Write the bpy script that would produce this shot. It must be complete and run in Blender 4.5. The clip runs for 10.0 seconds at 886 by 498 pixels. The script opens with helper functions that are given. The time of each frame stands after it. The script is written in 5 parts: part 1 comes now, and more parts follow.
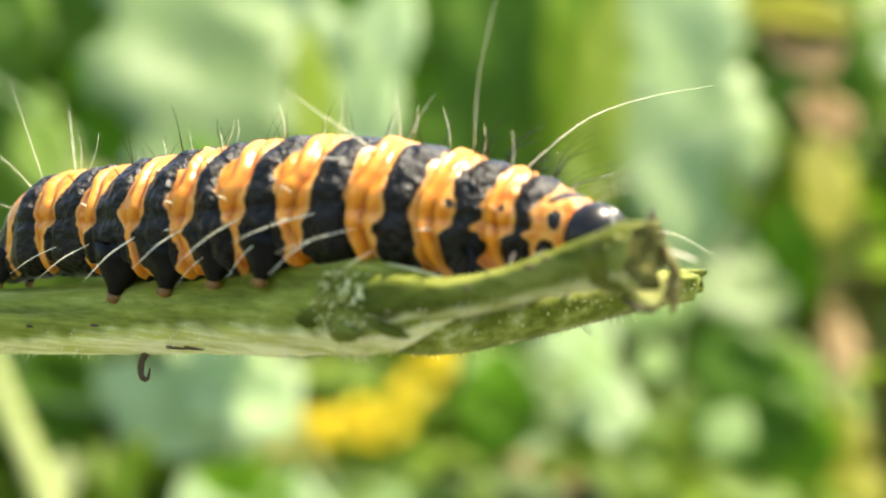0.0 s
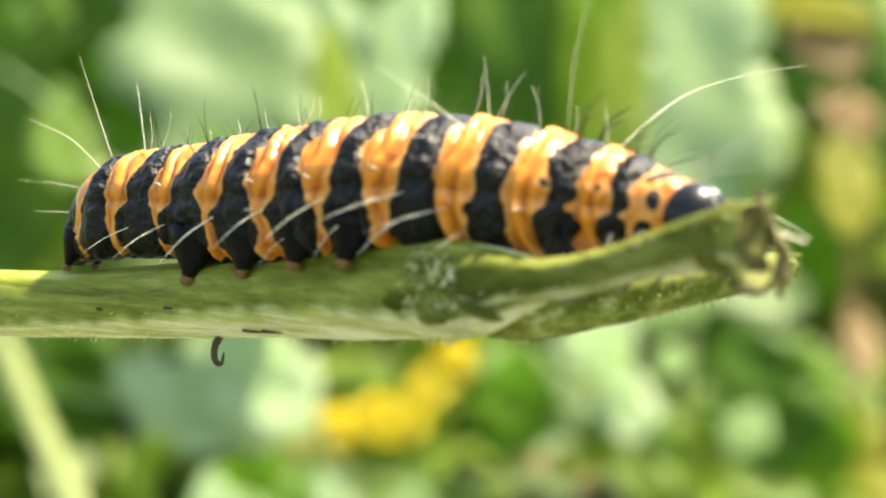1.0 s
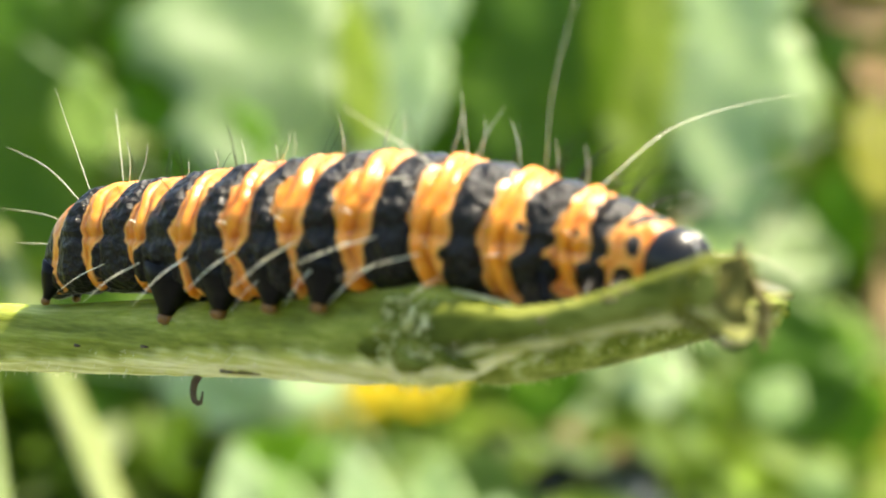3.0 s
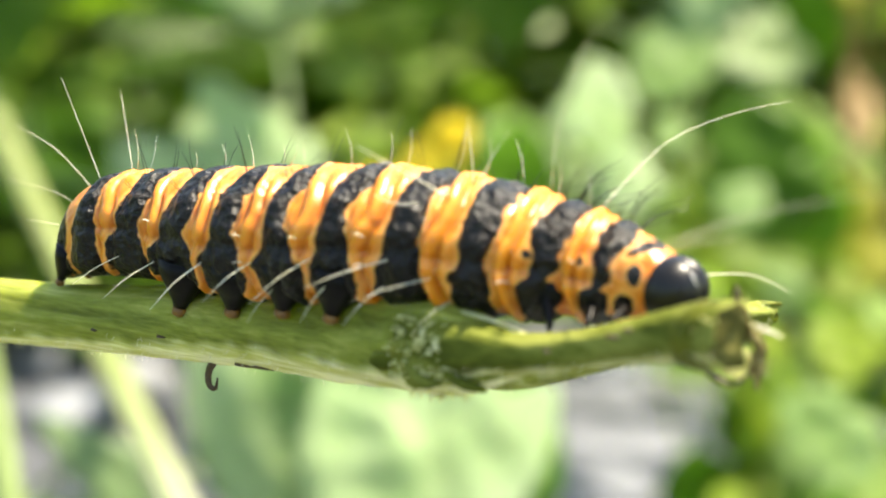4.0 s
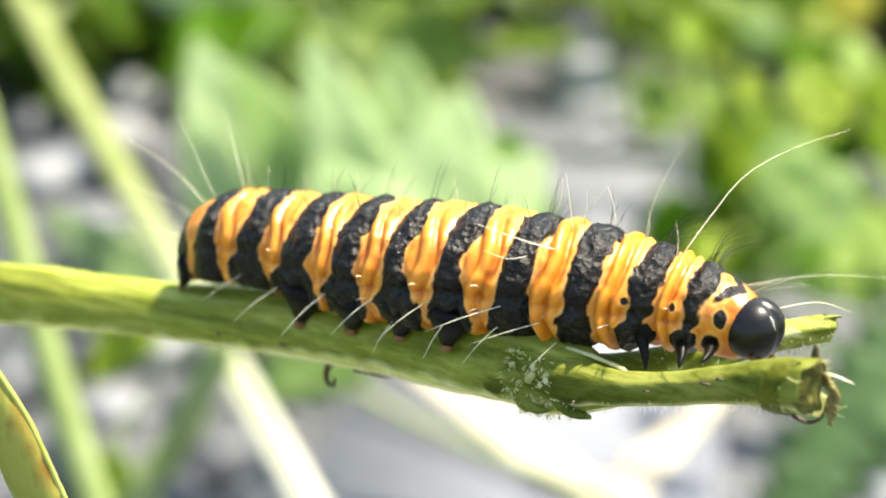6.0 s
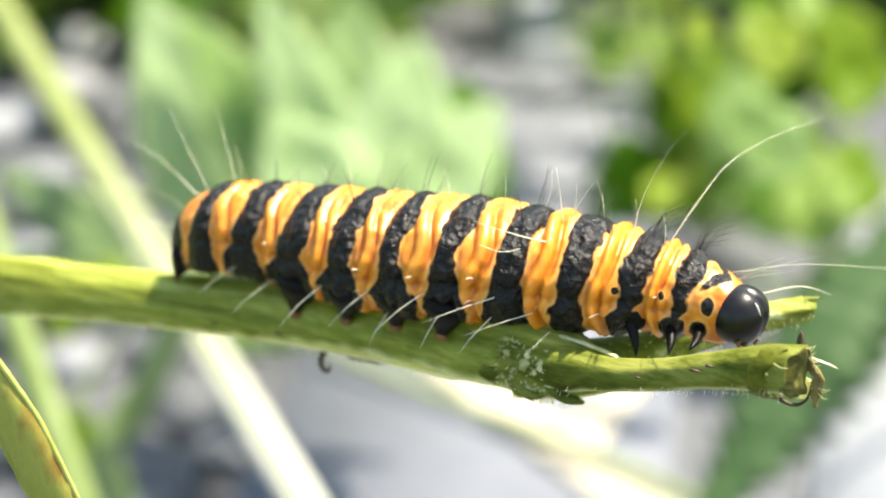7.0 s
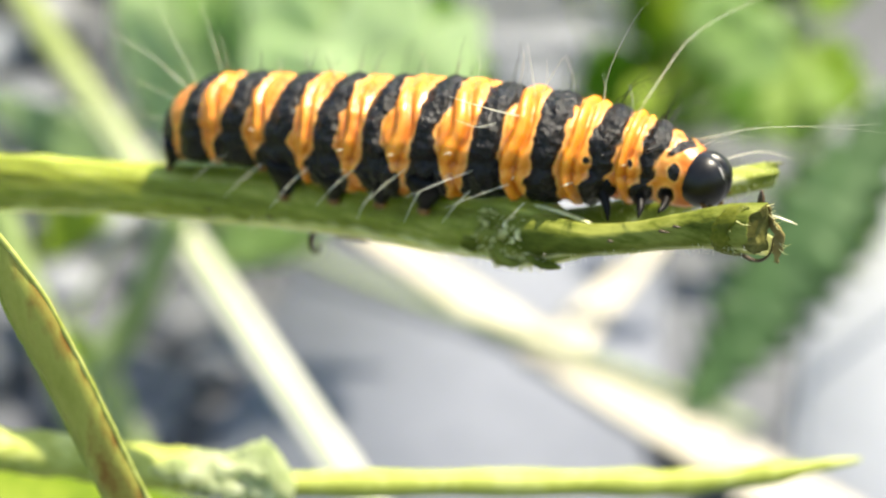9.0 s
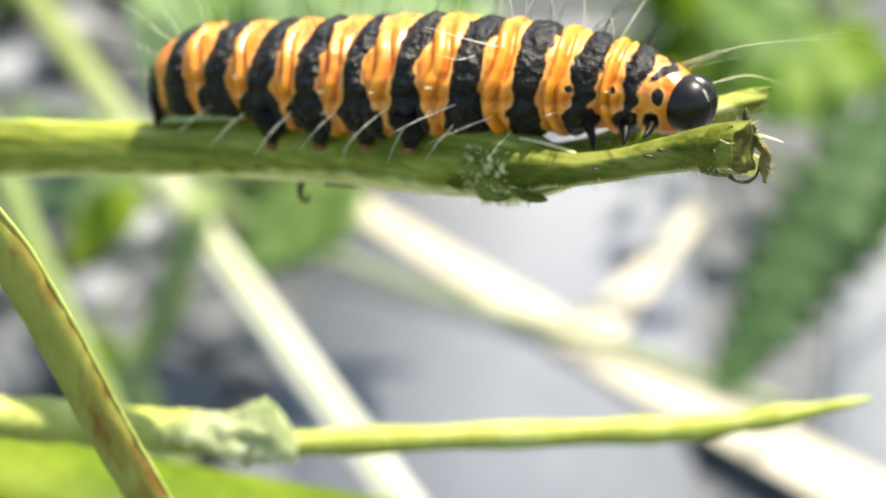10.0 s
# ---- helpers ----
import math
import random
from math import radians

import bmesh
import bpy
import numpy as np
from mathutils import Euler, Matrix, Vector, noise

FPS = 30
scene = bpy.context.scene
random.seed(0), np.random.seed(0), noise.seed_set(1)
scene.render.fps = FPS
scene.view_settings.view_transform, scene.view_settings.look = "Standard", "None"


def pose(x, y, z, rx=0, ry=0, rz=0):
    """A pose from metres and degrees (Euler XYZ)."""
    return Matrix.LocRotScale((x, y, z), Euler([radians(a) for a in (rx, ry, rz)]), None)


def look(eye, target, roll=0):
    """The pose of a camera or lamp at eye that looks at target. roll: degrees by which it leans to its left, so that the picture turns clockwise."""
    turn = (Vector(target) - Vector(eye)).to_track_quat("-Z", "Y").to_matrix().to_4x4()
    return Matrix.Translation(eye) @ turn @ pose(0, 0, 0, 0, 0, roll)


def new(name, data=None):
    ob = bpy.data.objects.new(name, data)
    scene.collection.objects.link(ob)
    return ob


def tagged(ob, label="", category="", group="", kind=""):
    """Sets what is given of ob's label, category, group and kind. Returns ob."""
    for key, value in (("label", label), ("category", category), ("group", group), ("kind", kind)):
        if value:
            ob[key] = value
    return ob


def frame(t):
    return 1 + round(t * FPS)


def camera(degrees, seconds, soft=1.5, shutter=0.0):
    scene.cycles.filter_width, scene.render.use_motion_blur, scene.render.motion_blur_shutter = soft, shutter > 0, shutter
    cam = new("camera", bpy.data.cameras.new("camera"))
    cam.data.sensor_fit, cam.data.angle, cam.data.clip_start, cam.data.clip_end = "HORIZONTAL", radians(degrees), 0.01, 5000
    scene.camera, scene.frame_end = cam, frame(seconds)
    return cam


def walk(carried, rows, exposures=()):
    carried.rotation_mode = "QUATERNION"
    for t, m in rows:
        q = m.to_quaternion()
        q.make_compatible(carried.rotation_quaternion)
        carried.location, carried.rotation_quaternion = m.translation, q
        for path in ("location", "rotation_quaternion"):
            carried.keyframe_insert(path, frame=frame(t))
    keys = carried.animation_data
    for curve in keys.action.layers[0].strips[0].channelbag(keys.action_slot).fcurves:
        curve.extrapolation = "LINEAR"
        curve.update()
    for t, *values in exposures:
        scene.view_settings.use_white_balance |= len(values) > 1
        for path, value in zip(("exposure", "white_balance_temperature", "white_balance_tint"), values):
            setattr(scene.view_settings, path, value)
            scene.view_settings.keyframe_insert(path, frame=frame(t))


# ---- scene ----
cam = camera(32.0, 10.0, soft=2.0)
cam.data.dof.use_dof = True
cam.data.dof.focus_distance = 0.0592
cam.data.dof.aperture_fstop = 40.0
PATH = [
    (0, (0.00537, -0.05447, 0.00444), (0.00380, 0.00537, 0.00039), 1.78),
    (0.5, (0.00327, -0.05534, 0.00418), (0.00178, 0.00453, 0.00051), 2.06),
    (1, (0.00257, -0.05304, 0.00364), (0.00068, 0.00679, -0.00047), 2.12),
    (1.5, (0.00273, -0.05256, 0.00358), (0.00045, 0.00727, -0.00038), 2.43),
    (1.7, (0.00371, -0.05140, 0.00516), (0.00077, 0.00838, 0.00097), 2.87),
    (2, (0.00437, -0.05066, 0.00516), (0.00147, 0.00912, 0.00100), 3.03),
    (2.5, (0.00544, -0.05063, 0.00395), (0.00187, 0.00911, -0.00033), 2.46),
    (2.7, (0.00432, -0.05104, 0.00438), (0.00083, 0.00869, -0.00003), 1.90),
    (3.8, (0.00436, -0.05150, 0.01365), (0.00204, 0.00710, 0.00095), 1.50),
    (4, (0.00273, -0.05210, 0.01476), (0.00119, 0.00615, 0.00045), 1.51),
    (4.5, (0.00165, -0.05356, 0.01895), (-0.00019, 0.00376, 0.00129), 0.88),
    (4.7, (0.00137, -0.05327, 0.02027), (0.00031, 0.00386, 0.00196), 0.61),
    (5, (0.00301, -0.05426, 0.01899), (0.00248, 0.00233, -0.00096), 0.19),
    (5.2, (0.00383, -0.05394, 0.02092), (0.00308, 0.00196, -0.00088), -0.44),
    (6.3, (-0.00421, -0.05537, 0.02983), (-0.00310, -0.00102, 0.00444), 0.37),
    (6.5, (-0.00401, -0.05665, 0.03048), (-0.00191, -0.00258, 0.00458), 0.25),
    (7, (-0.00456, -0.05507, 0.03110), (-0.00248, -0.00156, 0.00403), -0.32),
    (7.5, (-0.00398, -0.05317, 0.03235), (-0.00250, -0.00027, 0.00408), -1.11),
    (8, (-0.00379, -0.05620, 0.03062), (-0.00218, -0.00384, 0.00137), -2.39),
    (8.5, (-0.00391, -0.05790, 0.03082), (-0.00256, -0.00582, 0.00106), -2.87),
    (9, (-0.00448, -0.05895, 0.03112), (-0.00206, -0.00696, 0.00127), -2.03),
    (9.5, (-0.00485, -0.06006, 0.03000), (-0.00277, -0.00790, 0.00042), -2.70),
    (10, (-0.00262, -0.05996, 0.02803), (-0.00157, -0.00769, -0.00143), -4.97),
]
walk(cam, [(t, look(eye, target, roll)) for t, eye, target, roll in PATH], ((0.0, 1.9, 7750, 7.5), (5.2, 1.83, 7550, 7.5), (7.0, 1.76, 7400, 7.5), (10.0, 1.5, 7350, 7.5)))

# ---- light ----
SUN_AZ, SUN_EL = radians(66), radians(64)  # azimuth from +y towards +x
sun_way = Vector((math.sin(SUN_AZ) * math.cos(SUN_EL), math.cos(SUN_AZ) * math.cos(SUN_EL), math.sin(SUN_EL)))
world = bpy.data.worlds.new("sky")
scene.world = world
world.use_nodes = True
wn = world.node_tree.nodes
sky = wn.new("ShaderNodeTexSky")
sky.sky_type, sky.sun_disc = "NISHITA", False
sky.sun_elevation, sky.sun_rotation = SUN_EL, SUN_AZ
wn["Background"].inputs["Strength"].default_value = 0.15
world.node_tree.links.new(sky.outputs[0], wn["Background"].inputs["Color"])
sun_data = bpy.data.lights.new("sun", "SUN")
sun_data.energy, sun_data.angle, sun_data.color = 4.6, radians(0.8), (1.0, 0.95, 0.86)
sun = new("sun", sun_data)
sun.matrix_world = look(sun_way, (0, 0, 0))

MM = 0.001
ALONG = Vector((0.9023, -0.4311, 0.0))   # along the twig, towards its broken end
ASIDE = Vector((-0.4311, -0.9023, 0.0))  # across the twig


def at(s, o, z):
    """A place by millimetres along the twig, across it and up."""
    return (ALONG * s + ASIDE * o + Vector((0, 0, z))) * MM


def hashed(*k):
    """A repeatable number from 0 to 1."""
    v = math.sin(sum(a * b for a, b in zip(k, (12.9898, 78.233, 37.719, 9.131)))) * 43758.5453
    return v - math.floor(v)


def smooth(a, b, x):
    u = min(1.0, max(0.0, (x - a) / (b - a)))
    return u * u * (3 - 2 * u)


def spline(rows, x):
    """Catmull-Rom through rows whose first entry is the parameter."""
    n = len(rows)
    i = 0
    while i < n - 2 and x > rows[i + 1][0]:
        i += 1
    a, b = rows[i], rows[i + 1]
    p, q = rows[max(0, i - 1)], rows[min(n - 1, i + 2)]
    h = b[0] - a[0]
    u = min(1.0, max(0.0, (x - a[0]) / h))
    out = []
    for k in range(1, len(a)):
        m0 = (b[k] - p[k]) / (b[0] - p[0]) * h
        m1 = (q[k] - a[k]) / (q[0] - a[0]) * h
        out.append((2 * u**3 - 3 * u**2 + 1) * a[k] + (u**3 - 2 * u**2 + u) * m0 + (3 * u**2 - 2 * u**3) * b[k] + (u**3 - u**2) * m1)
    return out


# ---- materials ----
def material(name):
    m = bpy.data.materials.new(name)
    m.use_nodes = True
    nodes, links = m.node_tree.nodes, m.node_tree.links
    return m, nodes, links, nodes["Principled BSDF"]


def node(nodes, kind, **values):
    n = nodes.new(kind)
    for k, v in values.items():
        n.inputs[k].default_value = v
    return n


def ramp(nodes, stops, ease="LINEAR"):
    r = nodes.new("ShaderNodeValToRGB")
    r.color_ramp.interpolation = ease
    while len(r.color_ramp.elements) < len(stops):
        r.color_ramp.elements.new(0.5)
    for e, (p, c) in zip(r.color_ramp.elements, stops):
        e.position, e.color = p, (*c, 1)
    return r


def grained(name, dark, mid, light, scale, rough=0.6, bump=0.3, bump_dist=0.0001, stretch=(1, 1, 1), fine=6.0, through_light=0.0, spec=0.14, turn=0.0, coords="Object", contrast=(0.3, 0.7)):
    """A surface with colour that varies at two scales, and relief."""
    m, nodes, links, bsdf = material(name)
    tc = nodes.new("ShaderNodeTexCoord")
    mp = nodes.new("ShaderNodeMapping")
    mp.inputs["Scale"].default_value = stretch
    spin = nodes.new("ShaderNodeMapping")
    spin.inputs["Rotation"].default_value = (0, 0, turn)
    links.new(tc.outputs[coords], spin.inputs["Vector"])
    links.new(spin.outputs[0], mp.inputs["Vector"])
    big = node(nodes, "ShaderNodeTexNoise", Scale=scale, Detail=4.0, Roughness=0.6)
    small = node(nodes, "ShaderNodeTexNoise", Scale=scale * fine, Detail=5.0, Roughness=0.65)
    info = nodes.new("ShaderNodeObjectInfo")
    for n in (big, small):
        links.new(mp.outputs[0], n.inputs["Vector"])
    add = nodes.new("ShaderNodeMath")
    add.operation = "MULTIPLY_ADD"
    add.inputs[1].default_value = 0.4
    links.new(small.outputs["Fac"], add.inputs[0])
    half = nodes.new("ShaderNodeMath")
    half.operation = "MULTIPLY_ADD"
    half.inputs[1].default_value, half.inputs[2].default_value = 0.6, 0.0
    links.new(big.outputs["Fac"], half.inputs[0])
    links.new(half.outputs[0], add.inputs[2])
    shift = nodes.new("ShaderNodeMath")
    shift.operation = "MULTIPLY_ADD"
    shift.inputs[1].default_value = 0.14
    links.new(info.outputs["Random"], shift.inputs[0])
    links.new(add.outputs[0], shift.inputs[2])
    off = nodes.new("ShaderNodeMath")
    off.operation = "SUBTRACT"
    off.inputs[1].default_value = 0.07
    links.new(shift.outputs[0], off.inputs[0])
    cr = ramp(nodes, ((contrast[0], dark), (0.5, mid), (contrast[1], light)))
    links.new(off.outputs[0], cr.inputs[0])
    links.new(cr.outputs[0], bsdf.inputs["Base Color"])
    bsdf.inputs["Roughness"].default_value = rough
    bsdf.inputs["Specular IOR Level"].default_value = spec
    bp = node(nodes, "ShaderNodeBump", Strength=bump, Distance=bump_dist)
    links.new(add.outputs[0], bp.inputs["Height"])
    links.new(bp.outputs[0], bsdf.inputs["Normal"])
    if through_light:
        tl = nodes.new("ShaderNodeBsdfTranslucent")
        share = node(nodes, "ShaderNodeGamma", Gamma=0.5)
        links.new(cr.outputs[0], share.inputs["Color"])
        links.new(share.outputs[0], tl.inputs["Color"])
        mix = nodes.new("ShaderNodeMixShader")
        mix.inputs[0].default_value = through_light
        links.new(bsdf.outputs[0], mix.inputs[1])
        links.new(tl.outputs[0], mix.inputs[2])
        links.new(mix.outputs[0], nodes["Material Output"].inputs["Surface"])
    return m


def skin_material():
    """Larval skin: black bands on orange, by the signed width stored on the mesh."""
    m, nodes, links, bsdf = material("larva_skin")
    tc = nodes.new("ShaderNodeTexCoord")
    band = nodes.new("ShaderNodeAttribute")
    band.attribute_name = "band"
    edge = node(nodes, "ShaderNodeTexNoise", Scale=1700.0, Detail=2.0, Roughness=0.45)
    fine = node(nodes, "ShaderNodeTexNoise", Scale=5200.0, Detail=3.0, Roughness=0.6)
    broad = node(nodes, "ShaderNodeTexNoise", Scale=900.0, Detail=2.0, Roughness=0.5)
    pores = node(nodes, "ShaderNodeTexVoronoi", Scale=3000.0)
    for n in (edge, fine, pores, broad):
        links.new(tc.outputs["Object"], n.inputs["Vector"])
    jag = nodes.new("ShaderNodeMath")
    jag.operation = "MULTIPLY_ADD"
    jag.inputs[1].default_value, jag.inputs[2].default_value = 0.44, -0.22
    links.new(edge.outputs["Fac"], jag.inputs[0])
    total = nodes.new("ShaderNodeMath")
    links.new(band.outputs["Fac"], total.inputs[0])
    links.new(jag.outputs[0], total.inputs[1])
    mask = nodes.new("ShaderNodeMapRange")
    mask.inputs["From Min"].default_value, mask.inputs["From Max"].default_value = -0.035, 0.035
    links.new(total.outputs[0], mask.inputs["Value"])
    orange = ramp(nodes, ((0.3, (0.45, 0.11, 0.005)), (0.5, (0.56, 0.155, 0.008)), (0.72, (0.67, 0.23, 0.018))))
    links.new(broad.outputs["Fac"], orange.inputs[0])
    fold = nodes.new("ShaderNodeAttribute")
    fold.attribute_name = "fold"
    # light on the fold tops, put into the colour as a brighter orange
    crest_light = nodes.new("ShaderNodeMapRange")
    crest_light.inputs["From Min"].default_value, crest_light.inputs["From Max"].default_value = 0.02, 0.08
    crest_light.inputs["To Max"].default_value = 0.6
    links.new(fold.outputs["Fac"], crest_light.inputs["Value"])
    ridged = nodes.new("ShaderNodeMix")
    ridged.data_type = "RGBA"
    ridged.inputs["B"].default_value = (0.76, 0.28, 0.02, 1)
    links.new(crest_light.outputs[0], ridged.inputs["Factor"])
    links.new(orange.outputs[0], ridged.inputs["A"])
    # highlight along the band edges, painted as a paler orange
    rim = nodes.new("ShaderNodeMapRange")
    rim.inputs["From Min"].default_value, rim.inputs["From Max"].default_value = -0.22, -0.02
    rim.inputs["To Max"].default_value = 0.6
    links.new(total.outputs[0], rim.inputs["Value"])
    pale = nodes.new("ShaderNodeMix")
    pale.data_type = "RGBA"
    pale.inputs["B"].default_value = (0.84, 0.44, 0.12, 1)
    links.new(rim.outputs[0], pale.inputs["Factor"])
    links.new(ridged.outputs["Result"], pale.inputs["A"])
    black = ramp(nodes, ((0.35, (0.002, 0.002, 0.002)), (0.58, (0.006, 0.005, 0.004)), (0.78, (0.03, 0.024, 0.018))))
    links.new(fine.outputs["Fac"], black.inputs[0])
    mix = nodes.new("ShaderNodeMix")
    mix.data_type = "RGBA"
    links.new(mask.outputs[0], mix.inputs["Factor"])
    links.new(pale.outputs["Result"], mix.inputs["A"])
    links.new(black.outputs[0], mix.inputs["B"])
    links.new(mix.outputs["Result"], bsdf.inputs["Base Color"])
    gloss = nodes.new("ShaderNodeMapRange")
    gloss.inputs["To Min"].default_value, gloss.inputs["To Max"].default_value = 0.36, 0.36
    links.new(mask.outputs[0], gloss.inputs["Value"])
    links.new(gloss.outputs[0], bsdf.inputs["Roughness"])
    shine = nodes.new("ShaderNodeMapRange")
    shine.inputs["To Min"].default_value, shine.inputs["To Max"].default_value = 0.5, 0.25
    links.new(mask.outputs[0], shine.inputs["Value"])
    links.new(shine.outputs[0], bsdf.inputs["Specular IOR Level"])
    bsdf.inputs["Subsurface Weight"].default_value = 0.3
    bsdf.inputs["Subsurface Radius"].default_value = (1.0, 0.35, 0.05)
    bsdf.inputs["Subsurface Scale"].default_value = 0.0005
    height = nodes.new("ShaderNodeMath")
    links.new(fine.outputs["Fac"], height.inputs[0])
    links.new(pores.outputs["Distance"], height.inputs[1])
    depth = nodes.new("ShaderNodeMapRange")
    depth.inputs["To Min"].default_value, depth.inputs["To Max"].default_value = 0.06, 0.95
    links.new(mask.outputs[0], depth.inputs["Value"])
    bp = node(nodes, "ShaderNodeBump", Distance=0.00012)
    links.new(depth.outputs[0], bp.inputs["Strength"])
    links.new(height.outputs[0], bp.inputs["Height"])
    links.new(bp.outputs[0], bsdf.inputs["Normal"])
    return m


def plain(name, colour, rough, spec=0.5, coat=0.0):
    m, nodes, links, bsdf = material(name)
    tc = nodes.new("ShaderNodeTexCoord")
    n = node(nodes, "ShaderNodeTexNoise", Scale=3000.0, Detail=3.0)
    links.new(tc.outputs["Object"], n.inputs["Vector"])
    r = ramp(nodes, ((0.3, [c * 0.6 for c in colour]), (0.7, [min(1, c * 1.35) for c in colour])))
    links.new(n.outputs["Fac"], r.inputs[0])
    links.new(r.outputs[0], bsdf.inputs["Base Color"])
    bsdf.inputs["Roughness"].default_value = rough
    bsdf.inputs["Specular IOR Level"].default_value = spec
    bsdf.inputs["Coat Weight"].default_value = coat
    bsdf.inputs["Coat Roughness"].default_value = 0.12
    return m


def paler_below(m, pale, deep):
    """Blends a stem's skin into its pale fibrous underside, by the share stored on the mesh; the pale also holds light
    bounced from below.
    """
    nodes, links = m.node_tree.nodes, m.node_tree.links
    bsdf = nodes["Principled BSDF"]
    source = bsdf.inputs["Base Color"].links[0].from_socket
    low = nodes.new("ShaderNodeAttribute")
    low.attribute_name = "low"
    tc = nodes.new("ShaderNodeTexCoord")
    spin, mp = nodes.new("ShaderNodeMapping"), nodes.new("ShaderNodeMapping")
    spin.inputs["Rotation"].default_value = (0, 0, 0.4457)
    mp.inputs["Scale"].default_value = (0.1, 1, 1)
    links.new(tc.outputs["Object"], spin.inputs["Vector"])
    links.new(spin.outputs[0], mp.inputs["Vector"])
    n = node(nodes, "ShaderNodeTexNoise", Scale=2200.0, Detail=4.0, Roughness=0.65)
    links.new(mp.outputs[0], n.inputs["Vector"])
    r = ramp(nodes, ((0.4, deep), (0.6, pale)))
    links.new(n.outputs["Fac"], r.inputs[0])
    mix = nodes.new("ShaderNodeMix")
    mix.data_type = "RGBA"
    links.new(low.outputs["Fac"], mix.inputs["Factor"])
    links.new(source, mix.inputs["A"])
    links.new(r.outputs[0], mix.inputs["B"])
    links.new(mix.outputs["Result"], bsdf.inputs["Base Color"])


SKIN = skin_material()
HEAD = plain("glossy_black", (0.006, 0.0055, 0.005), 0.33, 0.3, 0.0)
FACE_GLINT = grained("face_glint", (0.14, 0.13, 0.12), (0.34, 0.32, 0.30), (0.55, 0.52, 0.48), 2500, 0.4, 0.2, 0.00005)
LEG_BLACK = plain("leg_black", (0.004, 0.0035, 0.003), 0.42, 0.12)
LEG_TIP = plain("leg_tip", (0.15, 0.065, 0.008), 0.45)
HAIR_WHITE = grained("hair_white", (0.80, 0.74, 0.50), (0.88, 0.84, 0.66), (0.95, 0.93, 0.82), 900, 0.25, 0.0, 0.0001, through_light=0.45, spec=0.6)
HAIR_BLACK = plain("hair_black", (0.02, 0.018, 0.014), 0.4)
TWIG = grained("twig_skin", (0.102, 0.122, 0.014), (0.195, 0.224, 0.036), (0.34, 0.36, 0.1), 900, 0.6, 0.8, 0.00014, (0.09, 1, 1), fine=4.5, spec=0.12, turn=0.4457, contrast=(0.39, 0.62))
paler_below(TWIG, (0.78, 0.77, 0.47), (0.45, 0.46, 0.14))
sap = TWIG.node_tree.nodes["Principled BSDF"]
sap.inputs["Subsurface Weight"].default_value = 0.9
sap.inputs["Subsurface Radius"].default_value = (0.9, 1.0, 0.25)
sap.inputs["Subsurface Scale"].default_value = 0.0016
FORK = grained("torn_branch_skin", (0.046, 0.058, 0.006), (0.098, 0.115, 0.015), (0.187, 0.2, 0.042), 700, 0.65, 1.0, 0.0002, (0.3, 1, 1), fine=3.0, spec=0.08, turn=0.4457, contrast=(0.41, 0.6))
paler_below(FORK, (0.62, 0.61, 0.32), (0.3, 0.31, 0.07))
PITH = grained("twig_pith", (0.04, 0.035, 0.008), (0.09, 0.085, 0.018), (0.2, 0.185, 0.06), 900, 0.7, 0.5, 0.0001)
FAR_SKIN = grained("far_branch_skin", (0.13, 0.16, 0.012), (0.3, 0.33, 0.06), (0.62, 0.62, 0.32), 1100, 0.55, 0.9, 0.00014, (0.08, 1, 1), fine=3.0, spec=0.2, turn=0.4457, contrast=(0.4, 0.6))
STRAW_NEAR = grained("withered_sheath", (0.1, 0.065, 0.02), (0.22, 0.17, 0.06), (0.42, 0.36, 0.18), 700, 0.6, 0.4, 0.0001)
FUZZ = grained("torn_fibre", (0.62, 0.60, 0.18), (0.80, 0.78, 0.34), (0.92, 0.90, 0.60), 900, 0.4, 0.2, 0.0001, through_light=0.45, spec=0.5)
BRACT = grained("dark_bract", (0.035, 0.042, 0.002), (0.08, 0.09, 0.005), (0.17, 0.17, 0.025), 1100, 0.4, 0.7, 0.00012)
KNOT = grained("chewed_knot", (0.3, 0.31, 0.07), (0.56, 0.56, 0.24), (0.86, 0.84, 0.6), 1800, 0.3, 0.4, 0.0001, through_light=0.35, spec=0.6)
RUST = grained("rusty_stalk", (0.19, 0.21, 0.03), (0.3, 0.3, 0.065), (0.19, 0.095, 0.02), 140, 0.5, 0.5, 0.0001, (1, 1, 0.4), contrast=(0.38, 0.6))
DRIED = plain("dried_bit", (0.05, 0.028, 0.010), 0.6)
# leaf greens; the dark and deep ones also hold the shade of back leaves
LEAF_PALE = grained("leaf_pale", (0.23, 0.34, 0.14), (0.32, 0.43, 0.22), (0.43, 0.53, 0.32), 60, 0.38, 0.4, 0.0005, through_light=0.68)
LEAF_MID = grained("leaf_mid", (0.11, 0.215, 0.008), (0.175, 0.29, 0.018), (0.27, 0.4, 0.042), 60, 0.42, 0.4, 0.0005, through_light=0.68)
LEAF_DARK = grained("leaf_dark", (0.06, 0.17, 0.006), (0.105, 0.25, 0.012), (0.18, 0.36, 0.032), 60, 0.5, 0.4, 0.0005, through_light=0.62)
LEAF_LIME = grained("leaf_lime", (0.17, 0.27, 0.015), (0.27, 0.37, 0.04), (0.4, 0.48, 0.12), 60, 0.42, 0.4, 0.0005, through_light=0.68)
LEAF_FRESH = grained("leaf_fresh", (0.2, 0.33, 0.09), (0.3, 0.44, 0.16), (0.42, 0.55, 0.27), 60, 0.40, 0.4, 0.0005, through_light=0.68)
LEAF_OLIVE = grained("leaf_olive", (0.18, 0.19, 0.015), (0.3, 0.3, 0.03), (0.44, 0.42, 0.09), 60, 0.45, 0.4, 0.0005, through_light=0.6)
